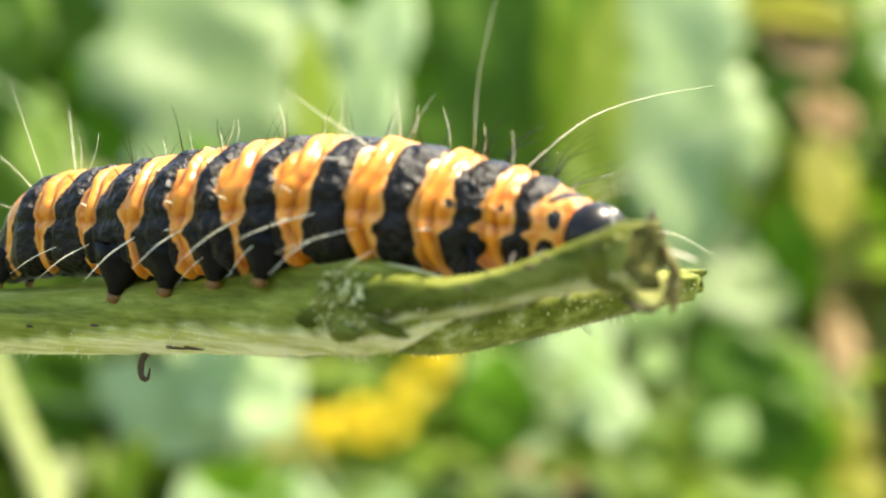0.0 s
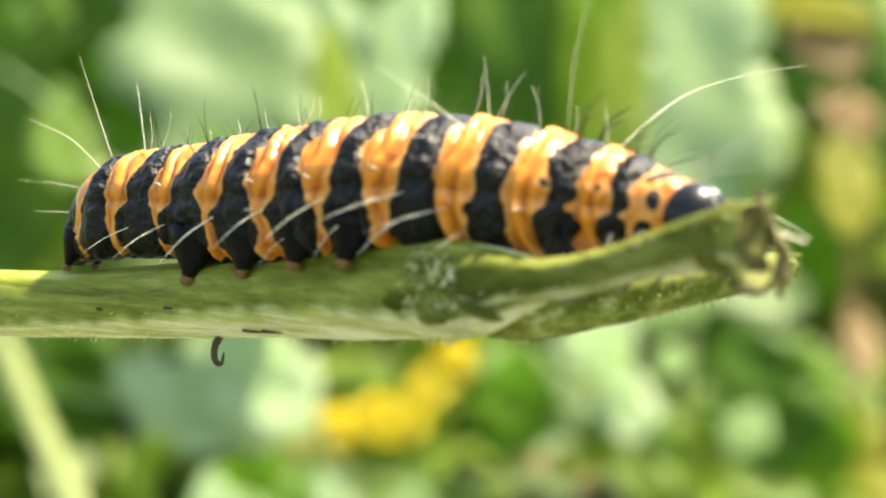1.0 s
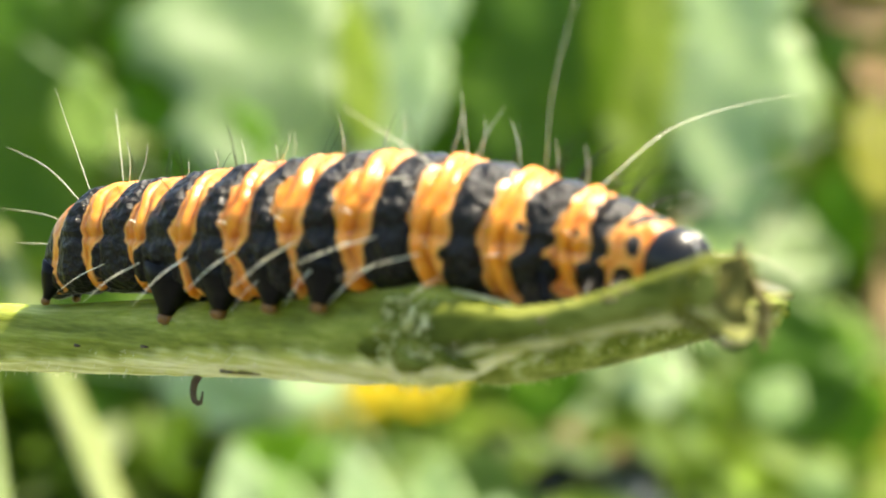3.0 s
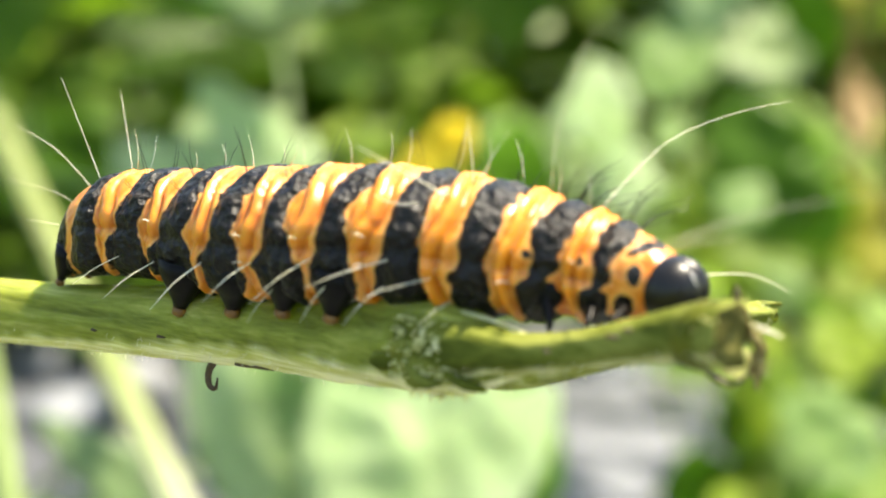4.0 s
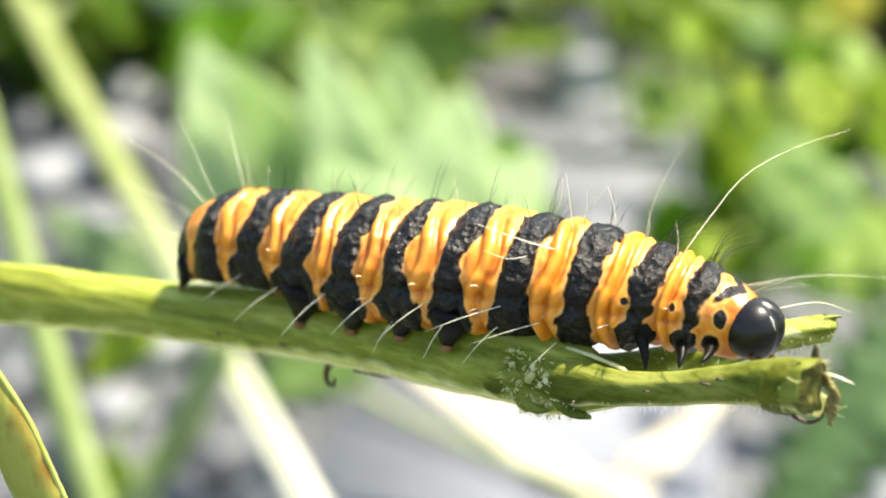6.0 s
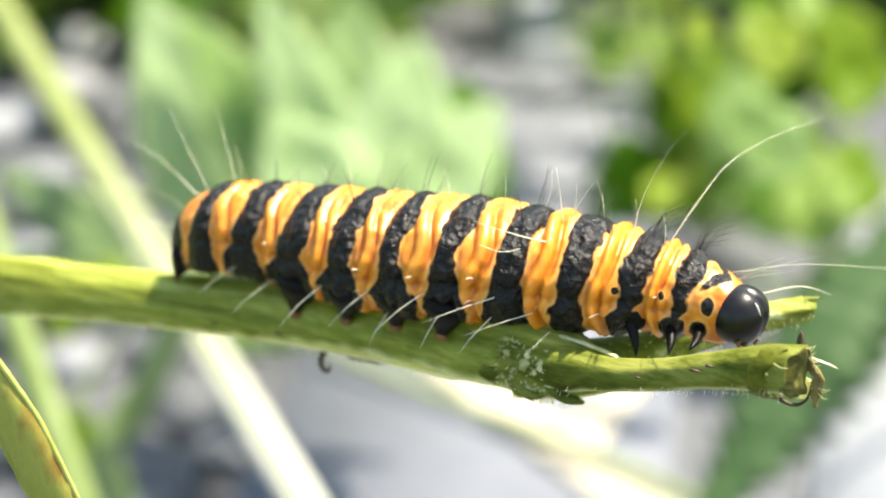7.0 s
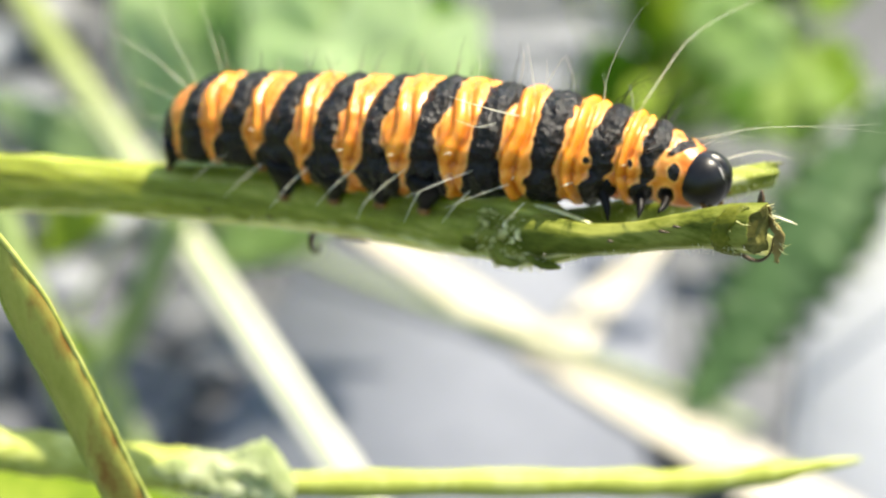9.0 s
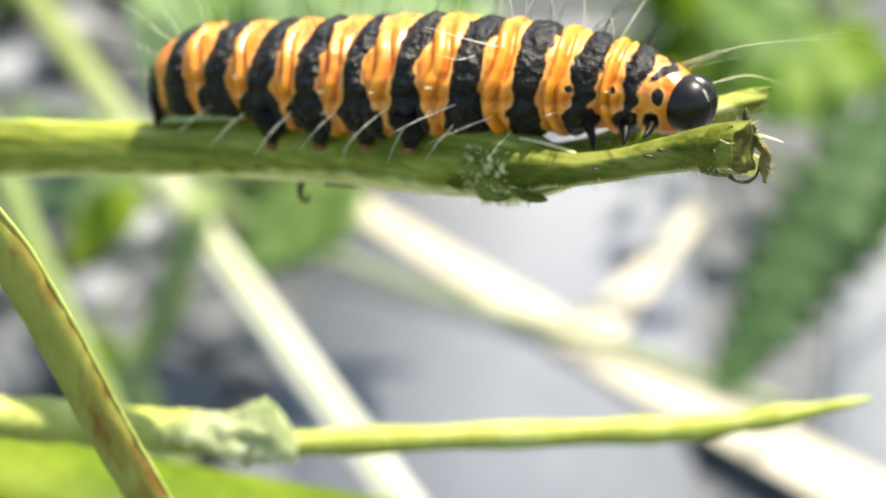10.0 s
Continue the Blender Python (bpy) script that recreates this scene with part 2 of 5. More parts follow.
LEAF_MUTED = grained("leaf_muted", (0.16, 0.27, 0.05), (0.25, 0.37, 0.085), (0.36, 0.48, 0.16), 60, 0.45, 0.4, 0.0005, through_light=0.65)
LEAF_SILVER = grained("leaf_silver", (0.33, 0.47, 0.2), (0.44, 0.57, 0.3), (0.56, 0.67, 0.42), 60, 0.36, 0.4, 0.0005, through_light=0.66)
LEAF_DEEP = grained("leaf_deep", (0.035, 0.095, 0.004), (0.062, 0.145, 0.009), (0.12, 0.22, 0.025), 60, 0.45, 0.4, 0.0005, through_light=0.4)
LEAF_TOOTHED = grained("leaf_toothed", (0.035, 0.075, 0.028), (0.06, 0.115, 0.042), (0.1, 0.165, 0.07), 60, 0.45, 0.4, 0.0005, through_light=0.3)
STALK_PALE = grained("stalk_pale", (0.14, 0.185, 0.055), (0.2, 0.26, 0.095), (0.28, 0.33, 0.16), 90, 0.4, 0.3, 0.0003)
PETAL = grained("petal_yellow", (0.5, 0.36, 0.01), (0.6, 0.47, 0.02), (0.7, 0.6, 0.06), 200, 0.5, 0.2, 0.0002, through_light=0.3)
def under_material():
    m, nodes, links, bsdf = material("undergrowth_leaf")
    geo = nodes.new("ShaderNodeNewGeometry")
    r = ramp(nodes, ((0.0, (0.06, 0.125, 0.006)), (0.35, (0.11, 0.21, 0.012)), (0.7, (0.2, 0.32, 0.035)), (0.9, (0.34, 0.46, 0.11)), (1.0, (0.48, 0.56, 0.28))))
    links.new(geo.outputs["Random Per Island"], r.inputs[0])
    links.new(r.outputs[0], bsdf.inputs["Base Color"])
    bsdf.inputs["Roughness"].default_value = 0.45
    tl = nodes.new("ShaderNodeBsdfTranslucent")
    links.new(r.outputs[0], tl.inputs["Color"])
    mix = nodes.new("ShaderNodeMixShader")
    mix.inputs[0].default_value = 0.6
    links.new(bsdf.outputs[0], mix.inputs[1])
    links.new(tl.outputs[0], mix.inputs[2])
    links.new(mix.outputs[0], nodes["Material Output"].inputs["Surface"])
    return m


UNDER = under_material()
STRAW = grained("straw", (0.3, 0.27, 0.21), (0.39, 0.36, 0.29), (0.48, 0.45, 0.38), 120, 0.6, 0.3, 0.0003)
SLATE = grained("slate_ground", (0.05, 0.054, 0.062), (0.08, 0.085, 0.096), (0.12, 0.126, 0.138), 22, 0.55, 0.6, 0.002, fine=5.0)
SLATE_CHIP = grained("slate_chip", (0.05, 0.055, 0.063), (0.085, 0.092, 0.104), (0.135, 0.143, 0.158), 80, 0.5, 0.5, 0.001)
TWIG_LIGHT = grained("twig_light", (0.17, 0.2, 0.025), (0.27, 0.3, 0.06), (0.42, 0.44, 0.15), 350, 0.45, 0.4, 0.0001)
LEAF_NODE = grained("node_leaf", (0.3, 0.38, 0.12), (0.55, 0.6, 0.33), (0.8, 0.82, 0.62), 500, 0.5, 0.7, 0.0003, through_light=0.6)
LEAF_BLADE = grained("leaf_blade", (0.035, 0.065, 0.002), (0.07, 0.11, 0.005), (0.125, 0.165, 0.013), 150, 0.6, 0.4, 0.0003, stretch=(0.4, 1, 3), spec=0.1)
STONE = grained("pale_stone", (0.13, 0.14, 0.155), (0.23, 0.24, 0.26), (0.36, 0.37, 0.40), 60, 0.6, 0.5, 0.001)
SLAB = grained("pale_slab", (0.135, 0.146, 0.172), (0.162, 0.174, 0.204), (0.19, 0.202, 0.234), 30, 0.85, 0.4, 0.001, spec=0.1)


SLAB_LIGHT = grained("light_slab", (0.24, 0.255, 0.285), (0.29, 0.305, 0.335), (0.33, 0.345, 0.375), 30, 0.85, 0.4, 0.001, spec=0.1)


def dry_below(m, low, high, colour):
    """Bleaches a stalk towards its dry foot, between two heights in metres."""
    nodes, links = m.node_tree.nodes, m.node_tree.links
    bsdf = nodes["Principled BSDF"]
    source = bsdf.inputs["Base Color"].links[0].from_socket
    tc = nodes.new("ShaderNodeTexCoord")
    split = nodes.new("ShaderNodeSeparateXYZ")
    links.new(tc.outputs["Object"], split.inputs[0])
    share = nodes.new("ShaderNodeMapRange")
    share.inputs["From Min"].default_value, share.inputs["From Max"].default_value = high, low
    links.new(split.outputs["Z"], share.inputs["Value"])
    mix = nodes.new("ShaderNodeMix")
    mix.data_type = "RGBA"
    mix.inputs["B"].default_value = (*colour, 1)
    links.new(share.outputs[0], mix.inputs["Factor"])
    links.new(source, mix.inputs["A"])
    links.new(mix.outputs["Result"], bsdf.inputs["Base Color"])


GRASS = grained("dry_grass", (0.1, 0.12, 0.03), (0.15, 0.175, 0.055), (0.21, 0.235, 0.095), 200, 0.45, 0.4, 0.0002, (1, 1, 0.15))
dry_below(GRASS, -0.092, -0.070, (0.42, 0.42, 0.36))
BROWN = grained("withered", (0.12, 0.075, 0.02), (0.24, 0.155, 0.06), (0.38, 0.28, 0.14), 60, 0.6, 0.4, 0.0005, through_light=0.2)


# ---- mesh helpers ----
def part(name, bm, mat, parent=None, label=""):
    me = bpy.data.meshes.new(name)
    bmesh.ops.recalc_face_normals(bm, faces=bm.faces)
    for f in bm.faces:
        f.smooth = True
    bm.to_mesh(me)
    bm.free()
    me.materials.append(mat)
    ob = new(name, me)
    if parent:
        ob.parent = parent
    if label:
        ob["label"] = label
    return ob


def thing(name, label, category, group="", kind=""):
    return tagged(new(name), label, category, group, kind)


def tube(bm, points, radii, sides=8, caps=True, flat=1.0, wobble=0.0, seed=0):
    """A tube through the points; flat < 1 squeezes it along its second axis."""
    rings = []
    n = len(points)
    ref = Vector((0, 0, 1))
    for i, p in enumerate(points):
        way = (points[min(n - 1, i + 1)] - points[max(0, i - 1)]).normalized()
        if i == 0:
            ref = Vector((0, 0, 1)) if abs(way.z) < 0.9 else Vector((0, 1, 0))
            side = way.cross(ref).normalized()
        side = (side - way * side.dot(way)).normalized()
        up = side.cross(way)
        ring = []
        for k in range(sides):
            a = 2 * math.pi * k / sides
            r = radii[i] * (1 + wobble * (hashed(i, k, seed) - 0.5))
            ring.append(bm.verts.new(p + side * (r * math.cos(a)) + up * (r * flat * math.sin(a))))
        rings.append(ring)
    for a, b in zip(rings, rings[1:]):
        for k in range(sides):
            bm.faces.new((a[k], a[(k + 1) % sides], b[(k + 1) % sides], b[k]))
    if caps:
        for ring in (rings[0], rings[-1]):
            bm.faces.new(ring)
    return rings


def arc(points, n):
    """n points on a smooth line through the given ones."""
    rows = [(i, *p) for i, p in enumerate(points)]
    top = len(points) - 1
    return [Vector(spline(rows, top * i / (n - 1))) for i in range(n)]


def hair(parent, points, r, mat, name="hair", n=7, label=""):
    pts = arc(points, n)
    bm = bmesh.new()
    tube(bm, pts, [r * (1 - 0.75 * (i / (n - 1)) ** 2) for i in range(n)], 4)
    return part(name, bm, mat, parent, label)


# ---- the larva ----
# along, across, up, half-width, half-height (mm)
SPINE = [(-16.75, -1.75, -0.65, 0.4, 0.75), (-16.4, -1.75, -0.35, 0.85, 1.2), (-15.6, -1.72, 0.3, 1.3, 1.5), (-14.5, -1.75, 0.8, 1.65, 1.68), (-13.0, -1.9, 1.1, 1.85, 1.78),
         (-11.0, -1.8, 1.16, 2.1, 1.95), (-8.0, -1.35, 1.38, 2.5, 2.22), (-5.0, -0.95, 1.75, 2.6, 2.28), (-2.0, -0.8, 2.16, 2.6, 2.28), (1.0, -0.85, 2.33, 2.38, 2.17),
         (3.5, -1.28, 2.15, 2.2, 2.1), (5.5, -1.75, 2.0, 1.9, 1.82), (7.2, -1.88, 1.8, 1.68, 1.6), (8.2, -1.85, 1.6, 1.5, 1.45), (8.9, -1.7, 1.5, 1.3, 1.28), (9.4, -1.6, 1.5, 1.0, 1.0)]
# hind and front edge (mm) of each black band on the back, the upper flank, the flank and low down
BAND_ANGLES = (15, 60, 85, 114)
BAND_EDGES = [(-14.75, -13.6, -14.9, -13.85, -15.0, -13.9, -15.2, -13.7), (-12.4, -10.95, -12.4, -11.25, -12.6, -11.5, -13.15, -11.2), (-9.75, -8.3, -9.95, -8.55, -10.15, -8.75, -10.9, -8.2),
              (-7.2, -5.85, -7.3, -6.15, -7.3, -6.1, -7.9, -5.7), (-4.75, -3.6, -4.85, -3.95, -4.75, -3.7, -5.2, -3.1), (-2.3, -1.0, -2.35, -1.4, -2.4, -1.4, -2.8, -0.85),
              (0.25, 1.55, 0.25, 1.35, 0.15, 1.3, -0.25, 1.55), (2.65, 3.95, 2.75, 3.8, 2.7, 3.62, 2.4, 3.6), (5.05, 6.1, 4.88, 5.92, 4.98, 5.84, 4.5, 5.55), (7.0, 7.95, 6.87, 7.62, 7.05, 7.52, 6.55, 7.4)]
BANDS = [(e[2] + e[3]) / 2 for e in BAND_EDGES]
MIDS = [(p[3] + q[2]) / 2 for p, q in zip(BAND_EDGES, BAND_EDGES[1:])]
GAPS = [q[2] - p[3] for p, q in zip(BAND_EDGES, BAND_EDGES[1:])]
SPOTS = [(8.3, 70, 0.24, 0.40), (8.02, 114, 0.34, 0.55), (4.80, 78, 0.13, 0.15), (6.55, 73, 0.13, 0.16), (-15.7, 100, 0.2, 0.4), (-15.6, 140, 0.3, 0.6)]  # along, degrees from the back, half sizes


def band_edge(e, a):
    """Hind and front edge of a band at a degrees from the back."""
    u = 0
    while u < 2 and a > BAND_ANGLES[u + 1]:
        u += 1
    w = smooth(BAND_ANGLES[u], BAND_ANGLES[u + 1], a)
    return e[2 * u] + (e[2 * u + 2] - e[2 * u]) * w, e[2 * u + 1] + (e[2 * u + 3] - e[2 * u + 1]) * w


def band_value(s, a):
    """Signed width (mm) of black at s along the body and a degrees from the back: above 0 black, below orange."""
    best = -1.0
    for i, e in enumerate(BAND_EDGES):
        if s < e[0] - 1.5 or s > e[1] + 1.5:
            continue
        hind, front = band_edge(e, a)
        v = min(s - hind, front - s) + 0.05 * math.sin(radians(a * 5.5 + 70 * i))
        if i >= 8:
            v -= (0.16 if i == 8 else 0.22) * math.exp(-(((a - 99) / 5) ** 2))
        elif 2 <= i <= 5:
            v -= 0.30 * smooth(128, 142, a)
        best = max(best, v)
    # the collar patch runs forward as it nears the back
    best = max(best, 0.4 * (1 - math.hypot((s - 8.73 + 0.0145 * a) / 0.24, (a - 14) / 33)))
    best = max(best, -15.6 - s - 0.2 * math.sin(radians(a * 3)))
    for c, b, ws, wa in SPOTS:
        best = max(best, 0.4 * (1 - math.hypot((s - c) / ws, (a - b) * 0.03 / wa)))
    if a > 150:
        best = max(best, (a - 158) * 0.03)
    return best


def body_point(s, th):
    """th: radians round the body, 0 at the back, positive towards ASIDE."""
    o, z, ro, rz = spline(SPINE, s)
    a = abs(math.degrees(th))
    k = band_value(s, a)
    rel = 0.0
    # the orange rings: two or three soft folds, swollen on the flank, with a wart low down
    for n, (m, g) in enumerate(zip(MIDS, GAPS)):
        x = (s - m) / g
        if abs(x) > 1.5:
            continue
        side = math.exp(-((x / 0.5) ** 2))
        bend = 0.16 * math.sin(radians(a * 2.6 + 30 * n)) - 0.10 * math.exp(-(((a - 60) / 22) ** 2))
        x2 = x + bend
        big = 1.0 + 0.5 * smooth(4, 6, n)
        rel += big * (0.050 * math.exp(-(((x2 - 0.30) / 0.15) ** 2)) + 0.075 * math.exp(-(((x2 + 0.16) / 0.17) ** 2)) - 0.050 * math.exp(-(((x2 - 0.08) / 0.07) ** 2)))
        rel -= 0.040 * big * math.exp(-(((x2 + 0.42) / 0.07) ** 2))
        rel += 0.10 * side * math.exp(-(((a - 106) / 9) ** 2)) + 0.055 * side * math.exp(-(((a - 80) / 11) ** 2)) - 0.05 * side * math.exp(-(((a - 94) / 3.5) ** 2))
    # the black rings: rows of low warts
    for e in BAND_EDGES:
        if s < e[0] - 1.2 or s > e[1] + 1.2:
            continue
        hind, front = band_edge(e, a)
        c, w = (hind + front) / 2, (front - hind) / 2
        for b, h, d in ((20, 0.045, 9), (54, 0.05, 10), (76, 0.03, 7), (108, 0.10, 11), (127, 0.05, 9)):
            u, v = (s - c) / 0.30, (a - b) / d
            rel += h * math.exp(-u * u - v * v)
        rel -= 0.040 * math.exp(-(((abs(s - c) - w) / 0.09) ** 2))
        rel += 0.060 * math.exp(-(((s - c) / (w * 0.85)) ** 4)) - 0.05 * math.exp(-(((s - c) / 0.6) ** 2)) * math.exp(-(((a - 91) / 5) ** 2))
    p = Vector((s * 1.3, a * 0.045, 3.0 if th > 0 else 9.0))
    rel += (0.024 if k > 0 else 0.026) * noise.noise(p * 2.3) + (0.013 if k > 0 else 0.003) * noise.noise(p * 5.2)
    rel *= smooth(-16.7, -15.4, s) * (1 - 0.6 * smooth(8.6, 9.3, s))
    under = 1 + (0.10 + 0.18 * smooth(-9.5, -13.5, s)) * smooth(105, 135, a)
    body_point.fold = rel
    return at(s, o + ro * (1 + rel) * math.sin(th) * under, z + rz * (1 + rel) * math.cos(th) * under), k


def body_segment(parent, s0, s1):
    bm = bmesh.new()
    layer = bm.verts.layers.float.new("band")
    fold = bm.verts.layers.float.new("fold")
    ns, na = max(8, int((s1 - s0) / 0.075)), 120
    rings = []
    for i in range(ns + 1):
        s = s0 + (s1 - s0) * i / ns
        ring = []
        for j in range(na):
            th = -math.pi + 2 * math.pi * j / na
            p, k = body_point(s, th)
            v = bm.verts.new(p)
            v[layer] = k
            v[fold] = body_point.fold
            ring.append(v)
        rings.append(ring)
    for a, b in zip(rings, rings[1:]):
        for j in range(na):
            bm.faces.new((a[j], a[(j + 1) % na], b[(j + 1) % na], b[j]))
    return part("segment", bm, SKIN, parent)


def proleg(parent, s, o, z, tip, size=1.0):
    """A stub leg from the flank down to its foot."""
    leg = None
    bm = bmesh.new()
    top = at(s, o, z)
    low = at(*tip)
    pts = [top.lerp(low, u) for u in (0.0, 0.3, 0.55, 0.78, 0.9)]
    tube(bm, pts, [r * MM * size for r in (1.15, 0.98, 0.66, 0.36, 0.26)], 16, wobble=0.08, seed=s)
    leg = part("proleg", bm, LEG_BLACK, parent)
    bm = bmesh.new()
    pts = [top.lerp(low, u) for u in (0.88, 0.95, 1.02, 1.06)]
    tube(bm, pts, [r * MM * size for r in (0.27, 0.31, 0.29, 0.16)], 12, wobble=0.1, seed=s + 1)
    part("foot", bm, LEG_TIP, leg, "orange-brown gripping foot")
    return leg


def true_leg(parent, s, o, z, tip):
    bm = bmesh.new()
    a, c = at(s, o, z), at(*tip)
    b = a.lerp(c, 0.5) + ALONG * 0.12 * MM + ASIDE * 0.12 * MM
    tube(bm, arc([a, b, c], 7), [r * MM for r in (0.30, 0.26, 0.21, 0.17, 0.14, 0.09, 0.03)], 10)
    leg = part("leg", bm, LEG_BLACK, parent)
    bm = bmesh.new()
    bmesh.ops.create_icosphere(bm, subdivisions=3, radius=1.0)
    for v in bm.verts:
        d = v.co * (1 + 0.12 * noise.noise(v.co * 2.0 + Vector((s, 0, 0))))
        v.co = a + (ALONG * d.x * 0.62 + ASIDE * d.y * 0.34 + Vector((0, 0, d.z * 0.6 + 0.12))) * MM
    part("leg_base", bm, LEG_BLACK, leg, "rounded black lobe above the leg")
    return leg


def head_capsule(parent):
    bm = bmesh.new()
    bmesh.ops.create_uvsphere(bm, u_segments=40, v_segments=28, radius=1.0)
    way = (ALONG * 0.86 + ASIDE * 0.22 + Vector((0, 0, -0.46))).normalized()
    side = way.cross(Vector((0, 0, 1))).normalized()
    up = side.cross(way)
    c = at(9.38, -1.4, 1.5)
    for v in bm.verts:
        x, y, z = v.co
        groove = 0.10 * math.exp(-((x / 0.10) ** 2)) * smooth(-0.2, 0.5, y + 0.4 * z)
        front = 0.12 * math.exp(-((x / 0.35) ** 2)) * smooth(0.2, 0.9, y) * smooth(0.3, -0.6, z)
        r = 1.0 - groove + front
        v.co = c + (side * x * 1.26 + way * y * 1.12 + up * z * 1.2) * (r * MM)
    head = part("head_capsule", bm, HEAD, parent, "glossy black rounded head")
    for q in (-1, 1):
        bm = bmesh.new()
        a = c + (side * q * 0.42 + way * 0.85 - up * 0.62) * MM
        tube(bm, [a, a + (way * 0.22 - up * 0.16) * MM, a + (way * 0.30 - up * 0.34) * MM], [0.17 * MM, 0.14 * MM, 0.05 * MM], 8)
        part("mouthpart", bm, LEG_TIP, head)
        bm = bmesh.new()
        a = c + (side * q * 0.86 + way * 0.62 - up * 0.42) * MM
        tube(bm, [a, a + (way * 0.26 + side * q * 0.1 - up * 0.05) * MM, a + (way * 0.5 + side * q * 0.12 - up * 0.02) * MM], [0.10 * MM, 0.08 * MM, 0.03 * MM], 8)
        part("antenna", bm, LEG_TIP, head)
    bm = bmesh.new()
    tri = [c + (side * x + way * y + up * z) * MM for x, y, z in ((-0.36, 0.99, -0.35), (0.36, 0.99, -0.35), (0.0, 1.0, 0.22), (-0.3, 0.7, -0.35), (0.3, 0.7, -0.35), (0, 0.7, 0.2))]
    vs = [bm.verts.new(p) for p in tri]
    for f in ((0, 1, 2), (5, 4, 3), (0, 2, 5, 3), (1, 4, 5, 2), (0, 3, 4, 1)):
        bm.faces.new([vs[i] for i in f])
    part("face_plate", bm, HEAD, head)
    # two pale streaks down the face: highlights of the glossy head, painted on
    for rows in (((0.54, -0.3, 0.74), (0.67, 0.08, 0.68), (0.72, 0.45, 0.47)), ((0.25, 0.25, 0.94), (0.27, 0.48, 0.83), (0.26, 0.68, 0.68))):
        bm = bmesh.new()
        pts = arc([c + (side * x * 1.27 + way * y * 1.13 + up * z * 1.21) * (1.0 * MM) for x, y, z in rows], 8)
        tube(bm, pts, [w * MM for w in (0.02, 0.05, 0.065, 0.065, 0.055, 0.04, 0.025, 0.01)], 8, flat=0.6, wobble=0.4, seed=rows[0][0])
        part("streak", bm, FACE_GLINT, head, "pale streak on the face, a painted highlight")
    return head


def larva():
    root = thing("caterpillar", "black and orange banded hairy caterpillar clinging to the twig", "caterpillar")
    cuts = [-16.75] + [c - 1.1 for c in BANDS[1:]] + [8.1, 9.4]
    for a, b in zip(cuts, cuts[1:]):
        body_segment(root, a, b)
    head_capsule(root)
    for s, o, z, tip in ((-9.35, -0.1, 0.2, (-9.67, 0.02, -1.9)), (-6.7, 0.4, 0.5, (-6.95, 0.45, -1.42)), (-4.25, 0.75, 0.9, (-4.43, 0.92, -0.95)), (-1.95, 1.0, 1.1, (-2.19, 1.28, -0.70))):
        proleg(root, s, o, z, tip)
        proleg(root, s, o - 2.9, z, (tip[0], tip[1] - 2.6, tip[2] + 0.1))
    proleg(root, -15.7, -1.0, -0.4, (-16.3, -0.85, -1.9), 0.6)
    proleg(root, -15.7, -2.5, -0.4, (-16.2, -2.5, -1.95), 0.6)
    for s, o, z, tip in ((5.35, -0.15, 1.0, (5.91, 0.75, -0.03)), (6.85, -0.5, 0.95, (7.24, 0.95, 0.46)), (8.0, -0.75, 0.95, (8.05, 0.95, 0.85))):
        true_leg(root, s, o, z, tip)
        true_leg(root, s, -2 * 1.8 - o, z, (tip[0], -2 * 1.8 - tip[1], tip[2]))
    # pale hairs along the flank, from the warts above the legs
    for s, o, z, ds, dz, r in ((-12.2, 0.2, 0.1, -1.6, -1.2, 0.020), (-10.05, 1.2, 0.27, -1.5, -1.4, 0.022), (-7.49, 1.6, 0.74, -1.5, -1.75, 0.026), (-5.05, 1.81, 1.22, -1.5, -1.55, 0.028),
                               (-2.66, 2.1, 1.6, -1.7, -1.6, 0.028), (-1.9, 1.9, 0.9, -0.5, -1.3, 0.026), (0.35, 1.95, 1.95, -2.6, -1.1, 0.024), (0.2, 1.9, 1.0, -0.9, -1.2, 0.026),
                               (1.9, 1.8, 1.5, -2.4, -0.9, 0.018), (2.6, 1.75, 0.8, -0.8, -1.0, 0.016), (-4.4, 1.6, 0.2, -0.4, -1.1, 0.016)):
        b = at(s, o - 0.15, z)
        hair(root, [b, b + (ALONG * ds * 0.5 + ASIDE * 0.7 + Vector((0, 0, dz * 0.42))) * MM, b + (ALONG * ds + ASIDE * 1.2 + Vector((0, 0, dz))) * MM], r * MM, HAIR_WHITE, "pale_hair")
    # long pale hairs over the back
    over_back = ((0.021, (6.1, -2.2, 3.4), (6.8, -4.2, 4.75), (7.5, -6.1, 5.75), (9.0, -8.0, 6.5), (10.7, -9.5, 6.95)), (0.010, (5.0, -1.0, 4.05), (5.7, 0.3, 6.6), (6.9, 1.6, 9.2), (7.7, 2.2, 10.4)),
                    (0.024, (2.1, 0.3, 4.0), (1.4, 1.9, 4.9), (0.2, 3.7, 6.1)), (0.016, (2.2, -0.9, 4.3), (2.0, -1.0, 5.4), (1.75, -1.1, 6.6)), (0.014, (2.3, -0.9, 4.3), (2.85, -1.0, 5.4), (3.3, -1.2, 6.2)),
                    (0.006, (8.6, -1.9, 2.9), (11.5, -0.8, 4.4), (14.5, 0.7, 5.6), (16.7, 2.9, 7.0)), (0.006, (8.7, -2.2, 2.8), (11.5, -1.2, 4.2), (14.5, 0.2, 5.3), (16.9, 2.2, 6.3)), (0.022, (9.7, -2.6, 1.8), (11.1, -4.4, 1.6), (12.25, -5.6, 0.85)),
                    (0.018, (1.2, 0.95, 3.9), (0.5, 1.5, 3.85), (-0.4, 1.7, 4.1)))
